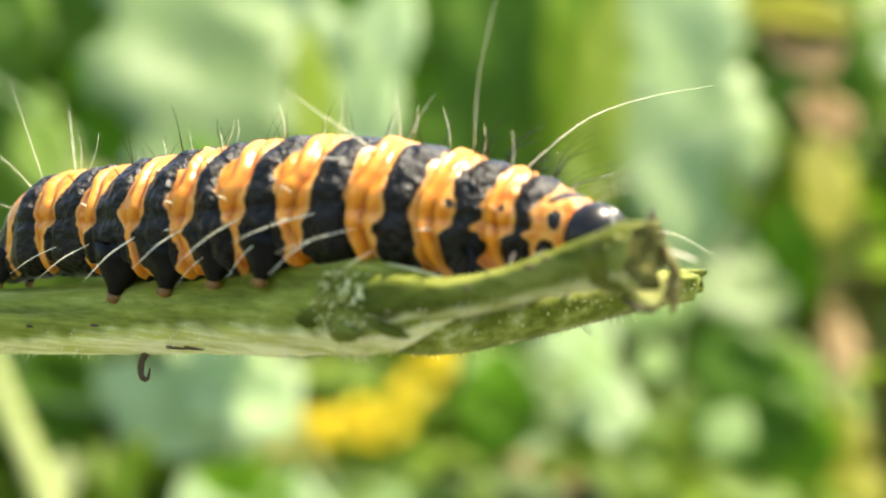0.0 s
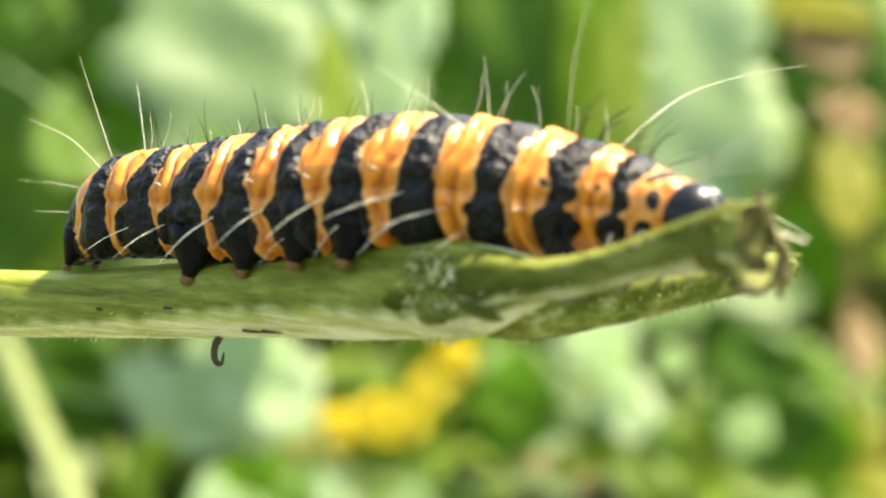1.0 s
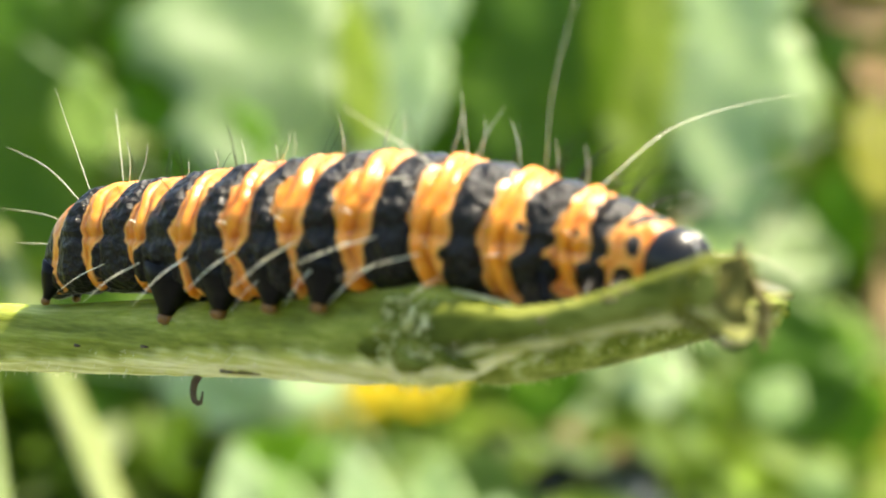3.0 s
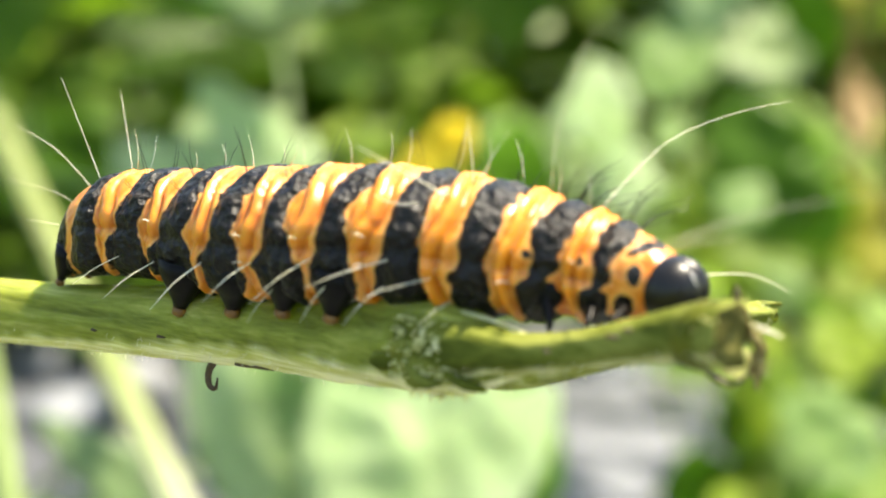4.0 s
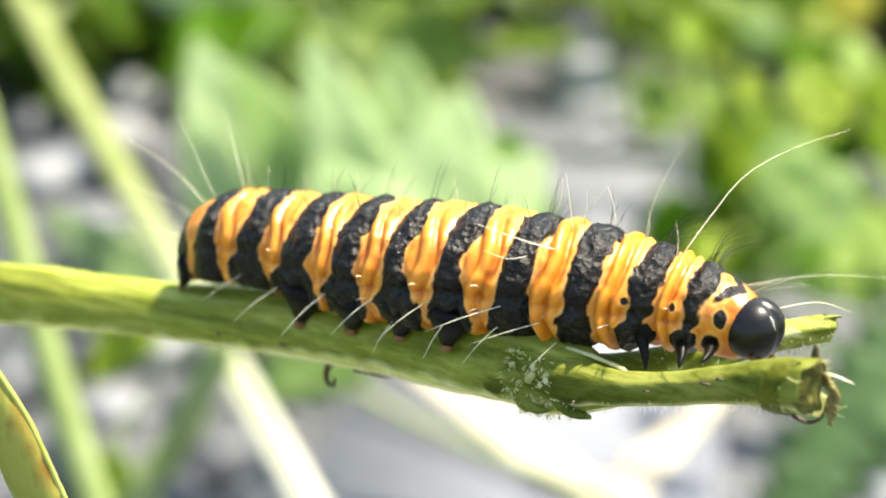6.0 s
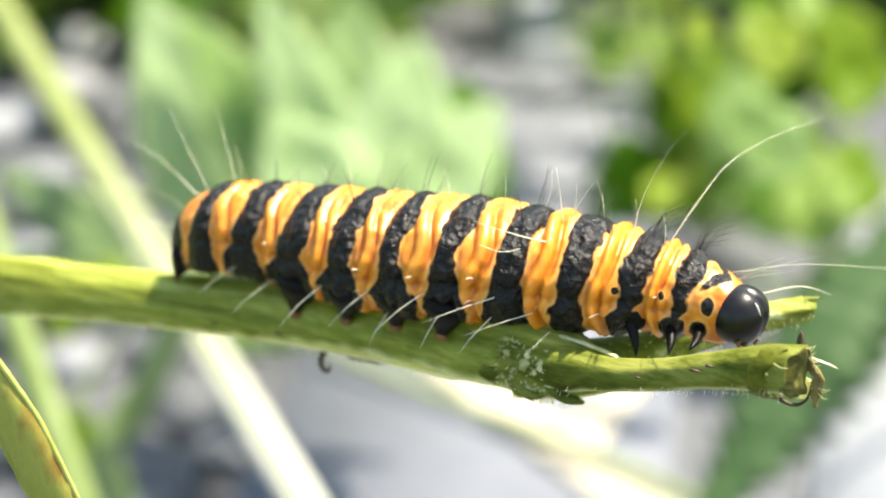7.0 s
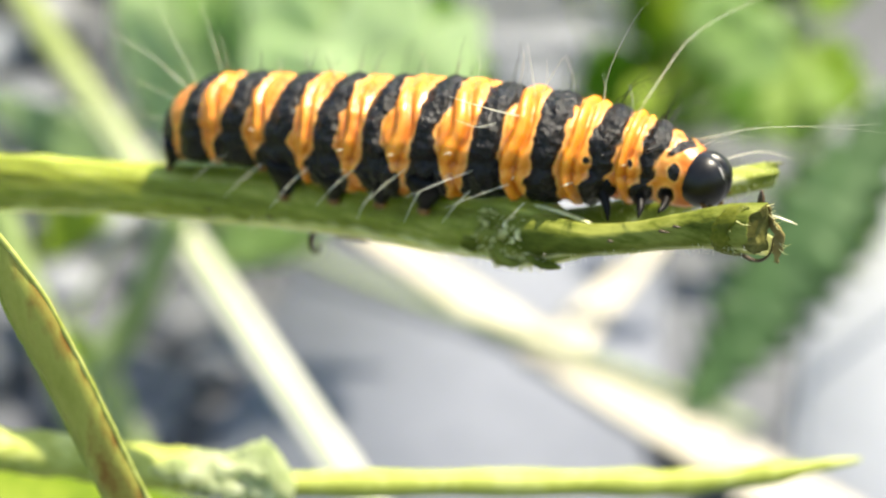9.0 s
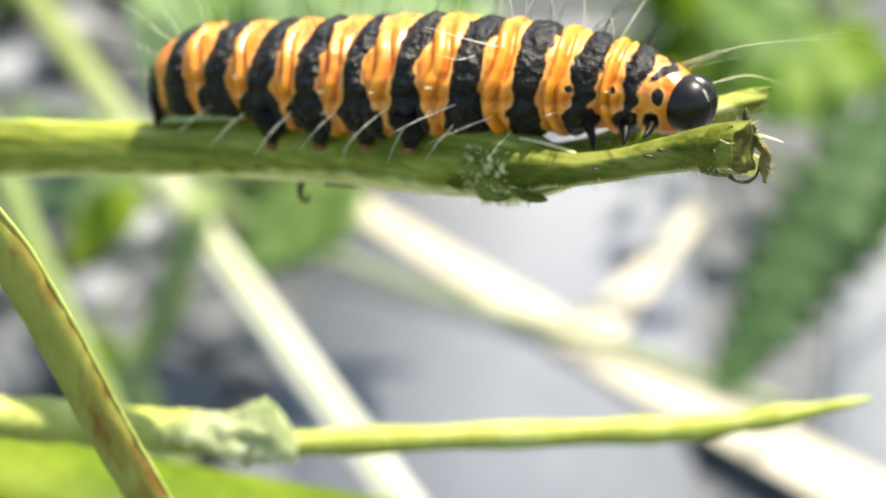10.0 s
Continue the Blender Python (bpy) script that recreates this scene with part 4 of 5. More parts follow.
# ---- plants behind the twig (millimetres) ----
def leaf(p, base, tip, width, mat, lobes=0):
    """A thin cupped leaf with a midrib, lobed or plain, from its base to its tip."""
    b, t = Vector(base) * MM, Vector(tip) * MM
    way = t - b
    ln = way.length
    way.normalize()
    seed = base[0] * 0.37 + tip[2] * 0.11
    face = Vector((0.35 * (hashed(seed, 1) - 0.5), -0.75, 0.65))
    side = way.cross(face).normalized()
    up = side.cross(way).normalized()
    n, cols = (30 if lobes < 5 else 66), (-1.0, -0.55, -0.12, 0.0, 0.12, 0.55, 1.0)
    bm = bmesh.new()
    sheets = []
    for lift in (0.0, -0.0004):
        grid = []
        for i in range(n + 1):
            u = i / n
            w = width * MM * 0.5 * math.sin(math.pi * min(1, u ** 0.75)) ** 0.8 + 0.0003
            if lobes >= 5:
                w *= 0.45 + 0.55 * (1 - (lobes * 1.6 * u) % 1.0)
            elif lobes:
                w *= 0.62 + 0.38 * abs(math.sin(lobes * math.pi * u)) + 0.08 * math.sin(u * 60)
            else:
                w *= 1 + 0.05 * math.sin(u * 47 + seed)
            row = []
            for c in cols:
                lean = abs(c) * (0.10 if lobes else 0.03) * ln * math.sin(math.pi * u)
                h = 0.18 * w * abs(c) ** 1.5 - 0.10 * ln * u * u + 0.05 * w * math.sin(u * 17 + c * 3 + seed)
                row.append(bm.verts.new(b + way * (u * ln + lean * 0.5) + side * (c * w) + up * (h + 0.10 * ln * u + lift)))
            grid.append(row)
        sheets.append(grid)
    top, low = sheets
    m = len(cols)
    for i in range(n):
        for j in range(m - 1):
            bm.faces.new((top[i][j], top[i][j + 1], top[i + 1][j + 1], top[i + 1][j]))
            bm.faces.new((low[i][j + 1], low[i][j], low[i + 1][j], low[i + 1][j + 1]))
        for j in (0, m - 1):
            bm.faces.new((top[i][j], top[i + 1][j], low[i + 1][j], low[i][j]))
    ob = part("leaf", bm, mat, p)
    # its stalk: the first one goes down to the foot of the plant, the others branch off it
    if "hub" not in p:
        hub = b + Vector((0, 0.012, -0.004))
        p["hub"] = tuple(hub)
        foot = Vector((p["foot"][0], p["foot"][1], 0)) * MM
        foot.z = GROUND_Z - 0.004
        bm = bmesh.new()
        tube(bm, arc([foot, hub.lerp(foot, 0.45) + Vector((0, 0, 0.028)), hub], 10), [0.0008] * 10, 6)
        part("main_stem", bm, p_stalk[p["stalk"]], p)
    hub = Vector(p["hub"])
    bm = bmesh.new()
    tube(bm, arc([hub, hub.lerp(b, 0.5) + Vector((0, 0.004, 0)), b + way * 0.003], 7), [0.0006] * 7, 6)
    part("leaf_stalk", bm, p_stalk[p["stalk"]], p)
    return ob


p_stalk = {}


def plant(label, foot, mat):
    p = thing("leafy_plant", label, "plant")
    p["foot"] = foot
    p["stalk"] = mat.name
    p_stalk[mat.name] = mat
    return p


# shade among the back leaves comes from their darker greens
p = plant('leaves at the back, shade put into their dark green', (-150, 470), LEAF_DEEP)
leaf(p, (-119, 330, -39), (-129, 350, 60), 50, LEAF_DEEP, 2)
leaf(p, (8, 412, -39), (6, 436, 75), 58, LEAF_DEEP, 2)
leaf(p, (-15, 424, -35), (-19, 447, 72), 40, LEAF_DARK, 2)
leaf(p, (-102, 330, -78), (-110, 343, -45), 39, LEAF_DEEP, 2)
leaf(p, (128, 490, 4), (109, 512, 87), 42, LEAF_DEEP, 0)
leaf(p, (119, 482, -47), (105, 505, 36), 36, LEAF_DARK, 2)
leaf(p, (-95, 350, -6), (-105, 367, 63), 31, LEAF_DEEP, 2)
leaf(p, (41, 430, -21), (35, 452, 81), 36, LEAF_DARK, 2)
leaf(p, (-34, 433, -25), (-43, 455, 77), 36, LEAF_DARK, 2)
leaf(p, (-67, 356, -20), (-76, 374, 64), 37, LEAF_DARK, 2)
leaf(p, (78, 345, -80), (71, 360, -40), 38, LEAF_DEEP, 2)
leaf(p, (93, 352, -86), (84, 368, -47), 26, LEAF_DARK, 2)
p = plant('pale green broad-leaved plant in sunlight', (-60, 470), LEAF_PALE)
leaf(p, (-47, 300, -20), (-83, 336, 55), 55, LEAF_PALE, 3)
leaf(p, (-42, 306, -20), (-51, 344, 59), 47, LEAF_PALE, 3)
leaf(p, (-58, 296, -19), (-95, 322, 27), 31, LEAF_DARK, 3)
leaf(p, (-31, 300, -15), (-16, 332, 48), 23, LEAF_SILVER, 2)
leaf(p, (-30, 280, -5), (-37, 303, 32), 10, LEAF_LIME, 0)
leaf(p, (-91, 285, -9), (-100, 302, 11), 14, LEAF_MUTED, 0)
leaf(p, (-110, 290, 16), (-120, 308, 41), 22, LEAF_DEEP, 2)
p = plant('pale and bright green broad-leaved plant', (70, 480), LEAF_PALE)
leaf(p, (65, 395, -31), (64, 445, 79), 51, LEAF_SILVER, 2)
leaf(p, (31, 385, -27), (43, 429, 62), 19, LEAF_LIME, 0)
leaf(p, (25, 390, 0), (27, 425, 65), 11, LEAF_MID, 0)
leaf(p, (109, 495, -56), (90, 524, -19), 56, LEAF_SILVER, 2)
leaf(p, (47, 382, -47), (67, 404, -22), 24, LEAF_FRESH, 0)
leaf(p, (83, 395, -17), (88, 420, 19), 20, LEAF_MID, 0)
p = plant('withered brown and olive stalks with yellowing leaves', (150, 460), BROWN)
leaf(p, (102, 382, 29), (85, 400, 42), 20, BROWN, 0)
leaf(p, (108, 388, 42), (76, 404, 48), 15, LEAF_OLIVE, 0)
leaf(p, (99, 369, -18), (100, 392, 13), 17, LEAF_OLIVE, 0)
leaf(p, (109, 395, 10), (99, 412, 23), 15, BROWN, 0)
leaf(p, (109, 382, -59), (108, 401, -38), 11, BROWN, 0)
leaf(p, (104, 369, -85), (104, 388, -65), 22, LEAF_OLIVE, 0)
leaf(p, (119, 395, -107), (107, 412, -92), 28, LEAF_LIME, 2)
leaf(p, (38, 395, -95), (9, 410, -89), 6, BROWN, 0)
p = plant('pale green lobed leaves low beside the flowers', (-90, 460), LEAF_PALE)
leaf(p, (-37, 300, -62), (-70, 312, -45), 30, LEAF_SILVER, 3)
leaf(p, (-55, 300, -68), (-86, 308, -51), 24, LEAF_SILVER, 3)
leaf(p, (-39, 308, -66), (-76, 316, -60), 22, LEAF_PALE, 2)
leaf(p, (-44, 304, -60), (-66, 310, -34), 17, LEAF_SILVER, 3)
leaf(p, (-106, 300, -59), (-118, 316, -43), 17, LEAF_MUTED, 0)
leaf(p, (-20, 345, -107), (-19, 363, -84), 64, LEAF_MUTED, 2)
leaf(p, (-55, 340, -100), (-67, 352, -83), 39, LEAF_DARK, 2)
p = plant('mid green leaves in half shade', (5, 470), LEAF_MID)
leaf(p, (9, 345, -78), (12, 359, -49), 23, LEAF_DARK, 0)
leaf(p, (1, 356, -61), (19, 369, -53), 17, LEAF_FRESH, 0)
leaf(p, (40, 334, -70), (36, 351, -53), 19, LEAF_SILVER, 2)
leaf(p, (29, 343, -57), (36, 359, -43), 16, LEAF_FRESH, 0)
leaf(p, (27, 430, -108), (26, 449, -90), 24, LEAF_PALE, 0)
# low leaves whose colour is darkened for the shade they stand in
p = plant('low leaves, shade put into their dull green', (95, 470), LEAF_MUTED)
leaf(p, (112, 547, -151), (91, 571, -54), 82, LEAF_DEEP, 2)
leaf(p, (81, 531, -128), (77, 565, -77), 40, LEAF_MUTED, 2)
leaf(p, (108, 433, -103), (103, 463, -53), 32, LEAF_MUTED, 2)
p = plant('bright sunlit green leaves on short stalks', (100, 440), LEAF_LIME)
leaf(p, (34, 349, -56), (31, 367, -33), 17, LEAF_SILVER, 0)
leaf(p, (24, 354, -73), (20, 371, -57), 17, LEAF_PALE, 0)
leaf(p, (11, 365, -80), (5, 386, -48), 19, LEAF_MID, 2)
leaf(p, (51, 420, -104), (47, 440, -85), 22, LEAF_FRESH, 0)
leaf(p, (69, 414, -119), (67, 435, -94), 27, LEAF_MUTED, 2)
leaf(p, (96, 414, -119), (85, 436, -90), 32, LEAF_MUTED, 2)
leaf(p, (114, 402, -82), (112, 423, -59), 18, LEAF_MUTED, 0)
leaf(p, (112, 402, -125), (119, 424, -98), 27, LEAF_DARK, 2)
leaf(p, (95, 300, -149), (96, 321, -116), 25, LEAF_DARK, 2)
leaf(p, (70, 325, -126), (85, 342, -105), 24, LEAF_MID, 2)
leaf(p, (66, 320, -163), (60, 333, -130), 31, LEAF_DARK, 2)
leaf(p, (84, 310, -132), (91, 327, -111), 18, LEAF_FRESH, 0)
# dapples of sunlight, made as small leaves in brighter greens
p = plant('small round bright leaves standing in for sun dapples', (60, 450), LEAF_MID)
leaf(p, (36, 335, -61), (37, 344, -51), 11, LEAF_SILVER, 0)
leaf(p, (33, 341, -80), (32, 350, -68), 12, LEAF_LIME, 0)
leaf(p, (49, 347, -76), (49, 356, -64), 13, LEAF_FRESH, 0)
leaf(p, (61, 353, -86), (62, 362, -75), 13, LEAF_LIME, 0)
leaf(p, (65, 335, -72), (74, 344, -61), 13, LEAF_FRESH, 0)
leaf(p, (84, 341, -96), (80, 350, -85), 13, LEAF_FRESH, 0)
leaf(p, (23, 347, -84), (28, 356, -77), 9, LEAF_LIME, 0)
leaf(p, (73, 353, -97), (67, 362, -88), 13, LEAF_MID, 0)
leaf(p, (23, 335, -51), (29, 344, -40), 12, LEAF_SILVER, 0)
leaf(p, (42, 341, -63), (36, 350, -54), 12, LEAF_PALE, 0)
leaf(p, (49, 347, -55), (53, 356, -47), 9, LEAF_FRESH, 0)
leaf(p, (34, 353, -82), (30, 362, -73), 11, LEAF_LIME, 0)
leaf(p, (106, 335, -107), (101, 344, -96), 14, LEAF_LIME, 0)
leaf(p, (104, 341, -87), (109, 350, -76), 12, LEAF_OLIVE, 0)
p = plant('soft green broad leaf over the paving edge', (-30, 420), LEAF_MUTED)
leaf(p, (-6, 270, -107), (-44, 280, -150), 44, LEAF_SILVER, 2)
leaf(p, (-30, 274, -118), (-50, 284, -161), 27, LEAF_PALE, 0)
leaf(p, (-58, 230, -100), (-77, 240, -135), 13, LEAF_LIME, 0)
p = plant('large light green finger-lobed leaf', (-45, 430), LEAF_SILVER)
leaf(p, (-10, 207, -104), (-28, 233, -58), 17, LEAF_SILVER, 0)
leaf(p, (-9, 210, -105), (-11, 236, -60), 23, LEAF_FRESH, 0)
leaf(p, (-7, 204, -103), (2, 227, -66), 23, LEAF_SILVER, 0)
leaf(p, (-6, 202, -102), (17, 221, -77), 20, LEAF_SILVER, 0)
leaf(p, (-11, 200, -100), (-26, 218, -78), 23, LEAF_SILVER, 0)
leaf(p, (-14, 214, -105), (-44, 238, -64), 17, LEAF_FRESH, 0)
leaf(p, (-37, 220, -109), (-52, 247, -62), 20, LEAF_SILVER, 0)
leaf(p, (8, 218, -108), (11, 231, -76), 19, LEAF_DARK, 0)
leaf(p, (-18, 208, -104), (-35, 228, -77), 14, LEAF_FRESH, 0)
p = plant('mixed green and yellow-green foliage by the paving', (120, 420), LEAF_FRESH)
leaf(p, (83, 330, -160), (70, 345, -112), 25, LEAF_DARK, 2)
leaf(p, (88, 335, -167), (80, 349, -129), 32, LEAF_DARK, 2)
leaf(p, (108, 335, -154), (98, 349, -112), 32, LEAF_DEEP, 2)
leaf(p, (124, 335, -130), (121, 355, -101), 26, LEAF_MID, 2)
leaf(p, (79, 323, -129), (80, 340, -116), 16, LEAF_LIME, 0)
leaf(p, (80, 230, -98), (62, 238, -84), 19, LEAF_FRESH, 2)
leaf(p, (74, 323, -145), (78, 339, -135), 12, LEAF_LIME, 0)
leaf(p, (90, 245, -124), (88, 262, -103), 21, LEAF_MUTED, 2)
leaf(p, (101, 250, -118), (100, 265, -104), 14, LEAF_MID, 2)
leaf(p, (56, 323, -111), (52, 339, -99), 15, LEAF_MUTED, 0)
leaf(p, (80, 255, -87), (78, 269, -75), 14, LEAF_LIME, 0)
leaf(p, (101, 235, -148), (93, 252, -128), 25, LEAF_MID, 2)
leaf(p, (59, 315, -86), (61, 329, -80), 6, LEAF_MID, 0)
leaf(p, (74, 274, -85), (83, 285, -80), 5, LEAF_MUTED, 0)
leaf(p, (73, 373, -111), (69, 387, -103), 7, LEAF_MUTED, 0)
leaf(p, (94, 285, -84), (94, 297, -78), 8, LEAF_MUTED, 0)
leaf(p, (61, 291, -135), (68, 303, -130), 10, LEAF_LIME, 0)
leaf(p, (100, 273, -103), (108, 285, -98), 9, LEAF_MID, 0)
leaf(p, (78, 328, -105), (79, 342, -99), 7, LEAF_LIME, 0)
leaf(p, (69, 348, -116), (75, 363, -110), 7, LEAF_MUTED, 0)
leaf(p, (55, 352, -95), (52, 367, -89), 11, LEAF_MID, 0)
leaf(p, (56, 335, -155), (55, 348, -149), 6, LEAF_LIME, 0)
leaf(p, (93, 246, -115), (99, 257, -111), 9, LEAF_MUTED, 0)
leaf(p, (77, 369, -108), (81, 384, -101), 12, LEAF_LIME, 0)
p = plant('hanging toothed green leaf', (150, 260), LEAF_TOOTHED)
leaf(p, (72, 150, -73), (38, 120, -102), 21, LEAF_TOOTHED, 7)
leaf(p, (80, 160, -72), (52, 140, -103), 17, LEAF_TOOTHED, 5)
p = plant('pale green stalks and narrow leaves', (-120, 260), STALK_PALE)
leaf(p, (-43, 190, -98), (-72, 195, -78), 11, LEAF_PALE, 0)
leaf(p, (-50, 185, -96), (-75, 190, -92), 7, LEAF_PALE, 0)
leaf(p, (-43, 180, -108), (-59, 170, -125), 5, LEAF_MUTED, 0)
leaf(p, (-63, 175, -114), (-50, 165, -132), 9, LEAF_MID, 0)
leaf(p, (-50, 180, -89), (-61, 170, -98), 9, LEAF_LIME, 0)
leaf(p, (-13, 230, -118), (-40, 225, -132), 18, LEAF_FRESH, 0)

# ---- yellow flowers ----
def flower(parent, x, y, z, r):
    head = None
    bm = bmesh.new()
    c = Vector((x, y, z)) * MM
    bmesh.ops.create_uvsphere(bm, u_segments=10, v_segments=6, radius=r * 0.42 * MM, matrix=Matrix.Translation(c))
    head = part("flower_head", bm, PETAL, parent, "golden flower centre")
    bm = bmesh.new()
    turn = Euler((radians(35 + 20 * hashed(x, z)), radians(20 * (hashed(z, x) - 0.5)), 0)).to_matrix()
    for k in range(11):
        a = 2 * math.pi * k / 11
        d = turn @ Vector((math.cos(a), math.sin(a), 0.12))
        e = turn @ Vector((-math.sin(a), math.cos(a), 0))
        n = turn @ Vector((0, 0, 1))
        vs = []
        for u, w in ((0.3, 0.10), (0.75, 0.19), (1.05, 0.06)):
            for q in (-1, 1):
                for l in (0, 1):
                    vs.append(bm.verts.new(c + (d * u + e * (w * q) - n * (0.04 * l)) * (r * MM)))
        for i in (0, 4):
            a0, a1, b0, b1, c0, c1, d0, d1 = vs[i:i + 8]
            for f in ((a0, b0, d0, c0), (a1, c1, d1, b1), (a0, c0, c1, a1), (b0, b1, d1, d0)):
                bm.faces.new(f)
    part("petals", bm, PETAL, head)
    foot = Vector((-28, 385, -118)) * MM
    bm = bmesh.new()
    tube(bm, arc([foot, foot.lerp(c, 0.5) + Vector((0.002, 0.003, 0.02)), c], 8), [0.0003] * 8, 6)
    part("flower_stalk", bm, LEAF_MID, parent)


def flower_stem(parent):
    bm = bmesh.new()
    hub, foot = Vector((-28, 385, -118)) * MM, Vector((-75, 460, -160)) * MM
    tube(bm, arc([foot, foot.lerp(hub, 0.5) + Vector((0, 0, 0.012)), hub, hub + Vector((0.0005, 0, 0.004))], 12), [0.0005] * 12, 7)
    part("main_stem", bm, LEAF_MID, parent)


flowers = thing("yellow_flowers", "cluster of small yellow flower heads on green stalks", "flowers")
flower_stem(flowers)
for x, y, z, r in ((-45.3, 362, -76.7, 5.6), (-51, 362, -79, 5.0), (-39.3, 362, -74.1, 6.4), (-31.8, 364, -73.3, 6.0), (-24.1, 365, -74.6, 6.6), (-18, 365, -72.7, 6.0),
                   (-25.5, 360, -68.4, 5.6), (-6.4, 318, -50.5, 5.6), (-9.3, 325, -54.5, 5.4), (-5.2, 318, -47, 5.0), (-12.4, 335, -59, 5.6), (-37.5, 362, -79.4, 5.8)):
    flower(flowers, x, y, z, r)


# ---- single stalks ----
def stalk(name, label, pts, r0, r1, mat, n=24, sides=12, category="stalk", flat=1.0, rib=None):
    root = thing(name, label, category)
    bm = bmesh.new()
    line = arc([Vector(p) * MM for p in pts], n)
    tube(bm, line, [(r0 + (r1 - r0) * i / (n - 1)) * MM for i in range(n)], sides, wobble=0.06 if flat > 0.5 else 0.0, seed=r0, flat=flat)
    part("shaft", bm, mat, root)
    # paler rib added along the shaft as the sunlit half of its fold
    if rib:
        bm = bmesh.new()
        tube(bm, [q + Vector((-0.0002, -0.0002, (0.75 * flat * r0 + 0.15) * MM)) for q in line], [0.28 * r0 * MM] * n, 8)
        part("midrib", bm, rib, root, "added pale rib for the sunlit half of the stalk")
    return root


stalk("grass_stalk", "long pale dry grass stalk leaning across", [(90, -82, -158), (-9, 104, -100), (-67, 212, -66), (-162, 392, -10), (-230, 520, 30)], 2.5, 3.0, GRASS, flat=0.55, rib=STALK_PALE)
stalk("green_stalk", "pale green upright stalk", [(-31, 92, -160), (-37.6, 100, -111), (-44.5, 108, -88.9), (-51.8, 117, -66.6), (-56.9, 125, -49.6), (-66, 138, -20)], 2.6, 1.8, STALK_PALE)
stalk("straw_blade", "bleached flat straw blade lying on the ground", [(-20, 292, -151.5), (-6, 268, -151), (37, 202, -151), (66, 163, -151), (96, 120, -151.5)], 3.5, 8.0, STRAW, flat=0.1)
stalk("straw_blade", "bleached flat straw blade lying on the ground", [(29, 206, -150.2), (40, 224, -150), (52, 242, -150), (66, 264, -150.4)], 6.0, 2.5, STRAW, flat=0.1)

stalk("thin_stalk", "thin pale olive stalk lying over the straw", [(-60, 276, -130), (-41, 262, -140), (-28, 255, -145), (0, 235, -149), (37, 205, -148.5), (66, 178, -148.5)], 0.9, 1.1, STALK_PALE)


def lower_twig():
    root = thing("side_twig", "yellow-green bent twig with a swollen leafy node", "twig")
    bm = bmesh.new()
    pts = arc([Vector(p) * MM for p in ((-60, 6, -1), (-34.8, 6, -11.8), (-28.5, 6, -14.6), (-24.6, 6, -16.4), (-21, 6, -17.2), (-17.9, 6, -18), (-15.4, 6, -18.5), (-12, 6, -19.6), (-10, 6, -19.9), (-1.7, 6, -20.5), (7.3, 6, -21.2), (11.2, 6, -21.5), (16.3, 6, -21.2), (20.6, 6, -20.7))], 110)
    rad = [(1.15 - 0.42 * smooth(50, 66, i) + 0.06 * math.sin(i * 0.9) - 0.1 * smooth(90, 96, i) - 0.5 * smooth(98, 110, i)) * MM for i in range(110)]
    tube(bm, pts, rad, 18, wobble=0.07, seed=3)
    part("shaft", bm, TWIG_LIGHT, root)
    # crumpled leaf base that clasps the twig, its upper edge jagged
    bm = bmesh.new()
    rings = []
    for i in range(61):
        u = i / 60
        x = -19.2 + 9.3 * u
        base = -18.1 - 0.24 * (x + 17.4)
        r = (0.35 + 0.8 * smooth(0, 0.6, u)) * (1 - 0.5 * smooth(0.88, 1.0, u))
        ring = []
        for j in range(28):
            th = 2 * math.pi * j / 28
            d = Vector((x * 0.9, 1.3 * math.cos(th), 1.3 * math.sin(th)))
            k = r * (1 + 0.55 * noise.noise(d) + 0.28 * noise.noise(d * 2.6) + 0.12 * noise.noise(d * 6))
            ring.append(bm.verts.new(Vector((x, 5.6 - 0.9 * k * math.cos(th), base + 0.28 + k * math.sin(th))) * MM))
        rings.append(ring)
    for p, q in zip(rings, rings[1:]):
        for j in range(28):
            bm.faces.new((p[j], p[(j + 1) % 28], q[(j + 1) % 28], q[j]))
    bm.faces.new(rings[0])
    bm.faces.new(rings[-1])
    part("node", bm, LEAF_NODE, root, "swollen crumpled pale green node")
    for k, (x0, x1, lift, y) in enumerate(((-18.6, -9.9, 0.42, 5.3), (-14.6, -9.8, 0.72, 4.7))):
        bm = bmesh.new()
        ni, nj = 46, 14
        sheets = []
        for thick in (0.0, 0.22):
            grid = []
            for i in range(ni + 1):
                u = i / ni
                x = x0 + (x1 - x0) * u
                base = -18.1 - 0.24 * (x + 17.4)
                tall = 2.9 * lift * (smooth(0, 0.75, u) * (1 - smooth(0.86, 1.0, u)) ** 0.7 + 0.08) * (1 + 0.16 * noise.noise(Vector((x * 2.2, k * 5.0, 0))) + 0.10 * (hashed(i, k, 6) - 0.5))
                row = []
                for j in range(nj + 1):
                    v = j / nj
                    f = 0.8 * noise.noise(Vector((x * 0.9, v * 2.2, k * 7.0))) + 0.22 * noise.noise(Vector((x * 2.6, v * 5.0, k * 3.0)))
                    row.append(bm.verts.new(Vector((x + 0.5 * f, y - 0.5 * math.sin(math.pi * v * 0.8) + 2.0 * v * lift + 0.7 * f + thick, base - 0.3 + (tall + 0.75) * v + 0.25 * f)) * MM))
                grid.append(row)
            sheets.append(grid)
        p, q = sheets
        for i in range(ni):
            for j in range(nj):
                bm.faces.new((p[i][j], p[i + 1][j], p[i + 1][j + 1], p[i][j + 1]))
                bm.faces.new((q[i][j], q[i][j + 1], q[i + 1][j + 1], q[i + 1][j]))
            for j in (0, nj):
                bm.faces.new((p[i][j], q[i][j], q[i + 1][j], p[i + 1][j]))
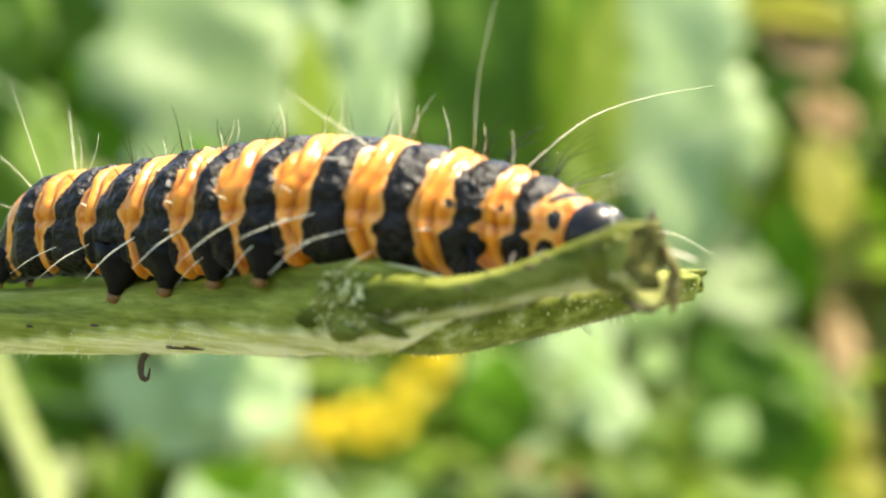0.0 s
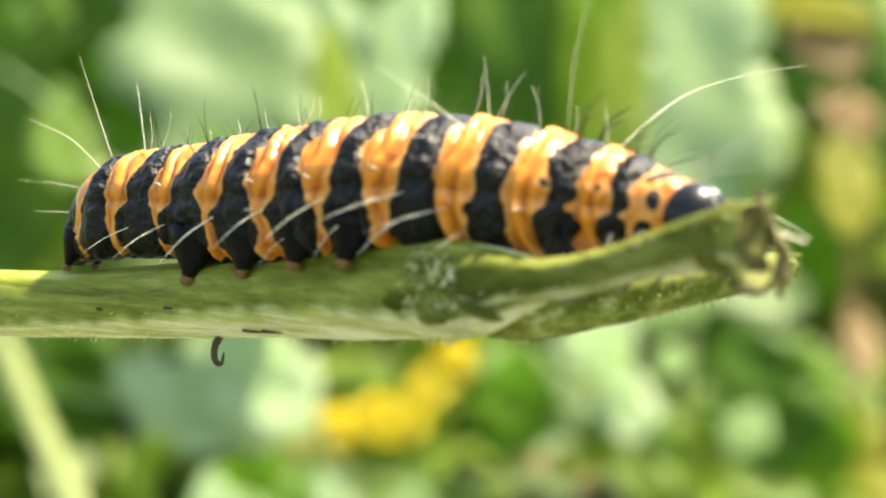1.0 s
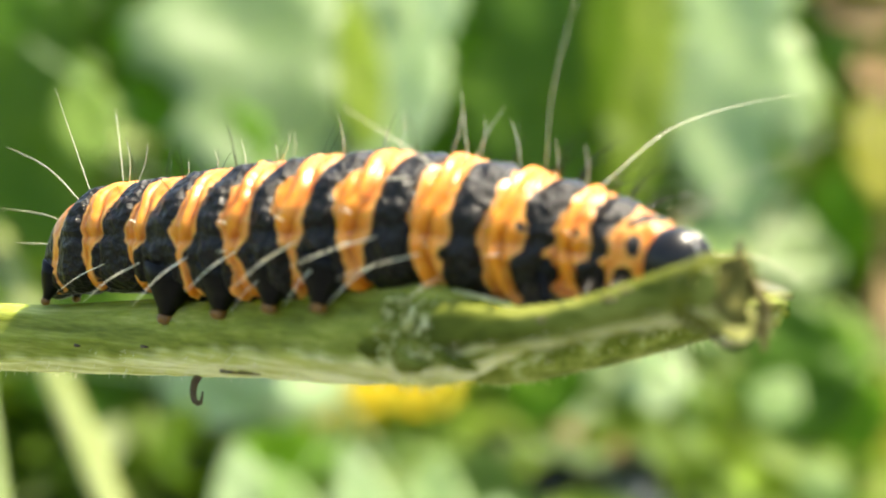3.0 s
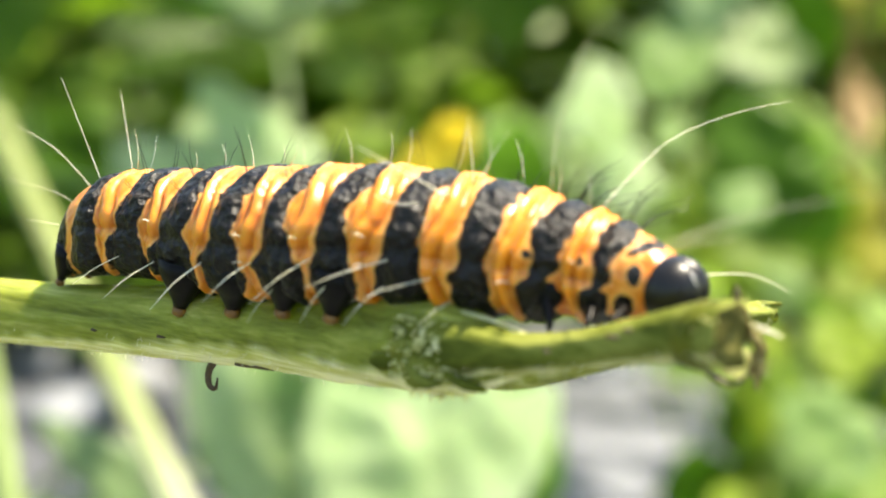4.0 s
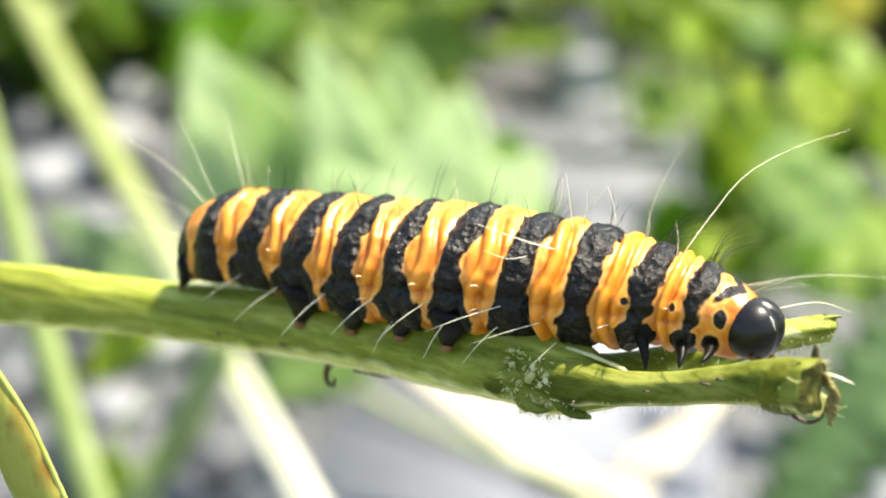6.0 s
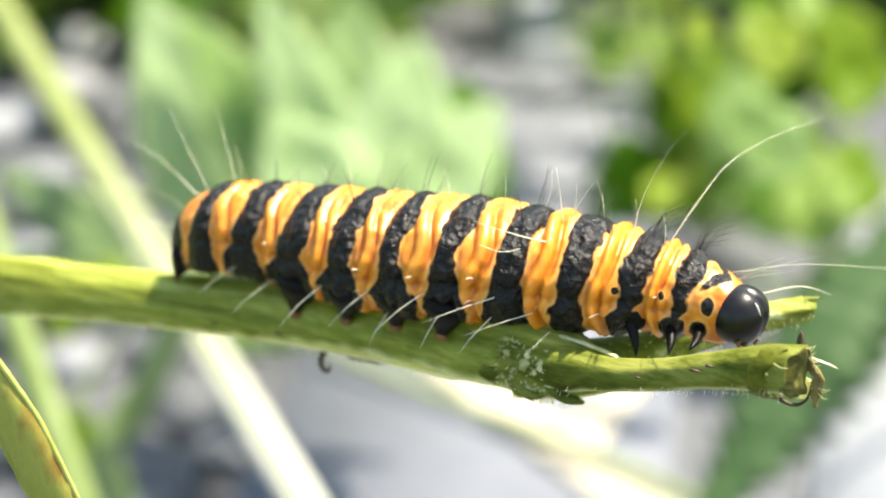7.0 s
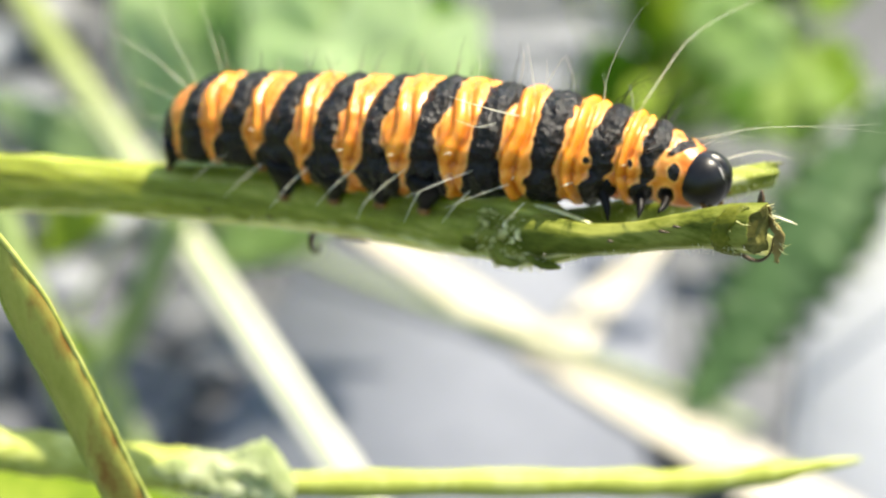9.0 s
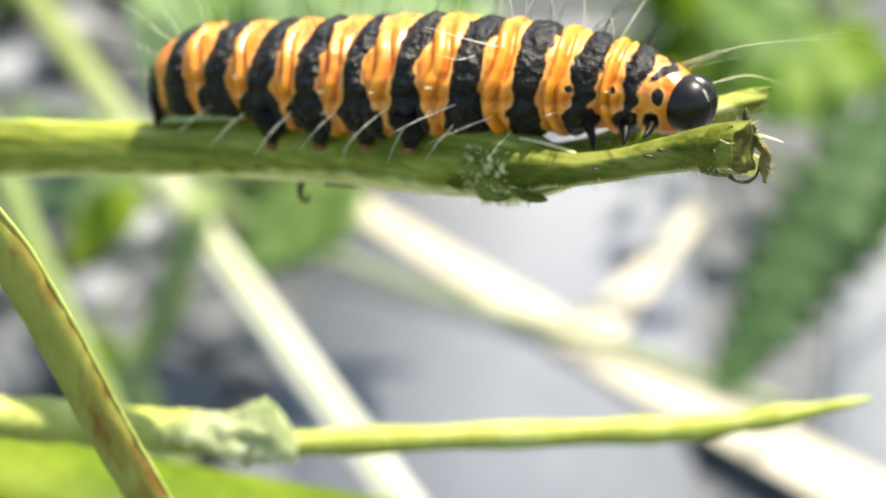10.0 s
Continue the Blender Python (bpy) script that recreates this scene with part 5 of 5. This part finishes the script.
        for i in (0, ni):
            for j in range(nj):
                bm.faces.new((p[i][j], p[i][j + 1], q[i][j + 1], q[i][j]))
        part("node_leaf", bm, LEAF_NODE, root, "crumpled pale green leaf base")
    return root


lower_twig()


def broad_blade():
    root = thing("broad_leaf", "broad dark green leaf blade under the side twig", "leaf")
    bm = bmesh.new()
    pts = arc([Vector(q) * MM for q in ((-60, 11, -9), (-34.8, 11, -18.5), (-29.5, 11, -21.8), (-24.4, 11, -24.2), (-18.4, 11, -26.6), (-12.2, 11, -28.4), (-3, 11, -31), (10, 12, -37))], 40)
    tube(bm, pts, [3.5 * MM * math.sin(math.pi * (0.12 + 0.84 * i / 39)) ** 0.7 for i in range(40)], 14, flat=0.35)
    part("blade", bm, LEAF_BLADE, root)
    bm = bmesh.new()
    tube(bm, [q + Vector((0, -0.0009, 0.0006)) for q in pts[4:36]], [0.32 * MM] * 32, 8)
    part("midrib", bm, LEAF_BLADE, root)
    return root


broad_blade()


def rusty_stalk():
    root = thing("rusty_stalk", "olive stalk with rust-brown streaks crossing the side twig", "stalk")
    line = arc([Vector(q) * MM for q in ((-20.0, -5, 3.2), (-18.8, -5, -1.3), (-17.7, -5, -5.2), (-16.4, -5, -10.5), (-15.5, -5, -13.7), (-12.8, -5.4, -23.5), (2, -9, -70), (28, -16, -160))], 60)
    bm = bmesh.new()
    tube(bm, line, [(0.2 + 0.72 * smooth(0, 9, i)) * MM for i in range(60)], 14, flat=0.6, wobble=0.06, seed=8)
    part("shaft", bm, RUST, root)
    for q in (-1, 1):
        bm = bmesh.new()
        rim = []
        for i in range(1, 59):
            d = (line[i + 1] - line[i - 1]).normalized().cross(Vector((0, 1, 0))).normalized()
            rim.append(line[i] + d * (q * 0.93 * (0.2 + 0.72 * smooth(0, 9, i)) + 0.05 * noise.noise(Vector((i * 0.7, q, 0)))) * MM + Vector((0, -0.00012, 0)))
        tube(bm, rim, [0.13 * MM] * 58, 7, wobble=0.25, seed=q)
        part("rim", bm, TWIG_LIGHT, root, "yellow-green raised edge")
    return root


rusty_stalk()
stalk("green_stalk", "pale green forked stalk", [(-34, 150, -78), (-44, 148, -98), (-50, 147, -108), (-44, 147, -130), (-38, 148, -160)], 2.4, 2.8, STALK_PALE)


def paving_slab(x, y, wide, deep, turn, label, mat=SLAB):
    bm = bmesh.new()
    bmesh.ops.create_cube(bm, size=1.0)
    for v in bm.verts:
        v.co = Vector((v.co.x * wide, v.co.y * deep, v.co.z * 20)) * MM
    bmesh.ops.bevel(bm, geom=bm.edges[:], offset=0.003, segments=3, affect="EDGES")
    ob = part("pavement", bm, mat)
    ob.matrix_world = pose(x * MM, y * MM, GROUND_Z - 0.004, 0, 0, turn)
    return tagged(ob, label, "paving slab", kind="structure")


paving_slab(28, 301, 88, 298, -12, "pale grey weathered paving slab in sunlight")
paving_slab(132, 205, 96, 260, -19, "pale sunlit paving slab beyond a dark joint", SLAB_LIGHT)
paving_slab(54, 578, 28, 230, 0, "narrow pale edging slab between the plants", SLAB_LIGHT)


def pebble(x, y, r, mat, label):
    bm = bmesh.new()
    bmesh.ops.create_icosphere(bm, subdivisions=3, radius=1.0)
    for v in bm.verts:
        k = 1 + 0.25 * noise.noise(v.co * 1.4 + Vector((x, y, 0)))
        v.co = Vector((v.co.x * k * 1.2, v.co.y * k, v.co.z * k * 0.62)) * (r * MM)
    ob = part("pebble", bm, mat)
    ob.matrix_world = pose(x * MM, y * MM, GROUND_Z + 0.4 * r * MM, 0, 0, 360 * hashed(x, y))
    return tagged(ob, label, "pebble", "pebbles on the ground")


for x, y, r in ((-78, 259, 7), (-71, 288, 8), (-117, 481, 13), (-125, 404, 12), (-99, 310, 9), (-60, 192, 7), (-105, 360, 10), (-112, 440, 10), (-92, 236, 8)):
    pebble(x, y, r, STONE, "rounded pale grey pebble on the ground")
for k in range(46):
    pebble(-160 + 125 * hashed(k, 61), 150 + 330 * hashed(k, 62), 5 + 8 * hashed(k, 63), SLATE_CHIP, "dark slate-grey pebble on the ground")


# ---- undergrowth that closes the view behind ----
def undergrowth():
    rnd = random.Random(5)
    vs, fs = [], []
    for k in range(27000):
        if k < 17000:
            near = k < 9000
            y = 0.46 + (0.45 * rnd.random() ** 0.8 if near else 0.3 + 0.6 * rnd.random())
            x = rnd.uniform(-0.40, 0.42) * (0.5 + y) if near else max(-1.3, min(1.3, rnd.gauss(0, 0.55)))
            top = min(0.15 + 0.05 * math.sin(x * 25) * math.cos(y * 31), -0.14 + (y - 0.44) / 0.5)
        else:
            # unseen bank added at the sides and behind, to darken and green the reflections
            turn, far = rnd.uniform(0.65, 2 * math.pi - 0.65), 0.42 + 0.6 * rnd.random() ** 1.3
            x, y = math.sin(turn) * far, math.cos(turn) * far
            top = -0.15 + 0.9 * (far - 0.36)
        if 0.015 < x < 0.14 and 0 < y < 0.6:
            continue
        z = rnd.uniform(-0.155, max(top, -0.145))
        ln, w = rnd.uniform(0.018, 0.05), rnd.uniform(0.009, 0.020)
        m = Euler((rnd.uniform(-0.2, 1.2), rnd.uniform(-0.5, 0.5), rnd.uniform(0, 6.28))).to_matrix()
        c = Vector((x, y, z))
        i = len(vs)
        for a, b, h in ((0, 0, 0), (0.35, -0.5, 0.1), (0.35, 0.5, 0.1), (0.7, -0.4, 0.06), (0.7, 0.4, 0.06), (1, 0, -0.1), (0.35, 0, 0), (0.7, 0, -0.03)):
            vs.append(c + m @ Vector((a * ln, b * w, h * w)))
        fs += [(i, i + 1, i + 6), (i, i + 6, i + 2), (i + 1, i + 3, i + 7, i + 6), (i + 6, i + 7, i + 4, i + 2), (i + 3, i + 5, i + 7), (i + 7, i + 5, i + 4)]
    me = bpy.data.meshes.new("undergrowth")
    me.from_pydata(vs, [], fs)
    me.materials.append(UNDER)
    return tagged(new("undergrowth", me), "dense green undergrowth behind the plants, with an unseen bank added round the camera", "undergrowth", kind="stuff")


undergrowth()
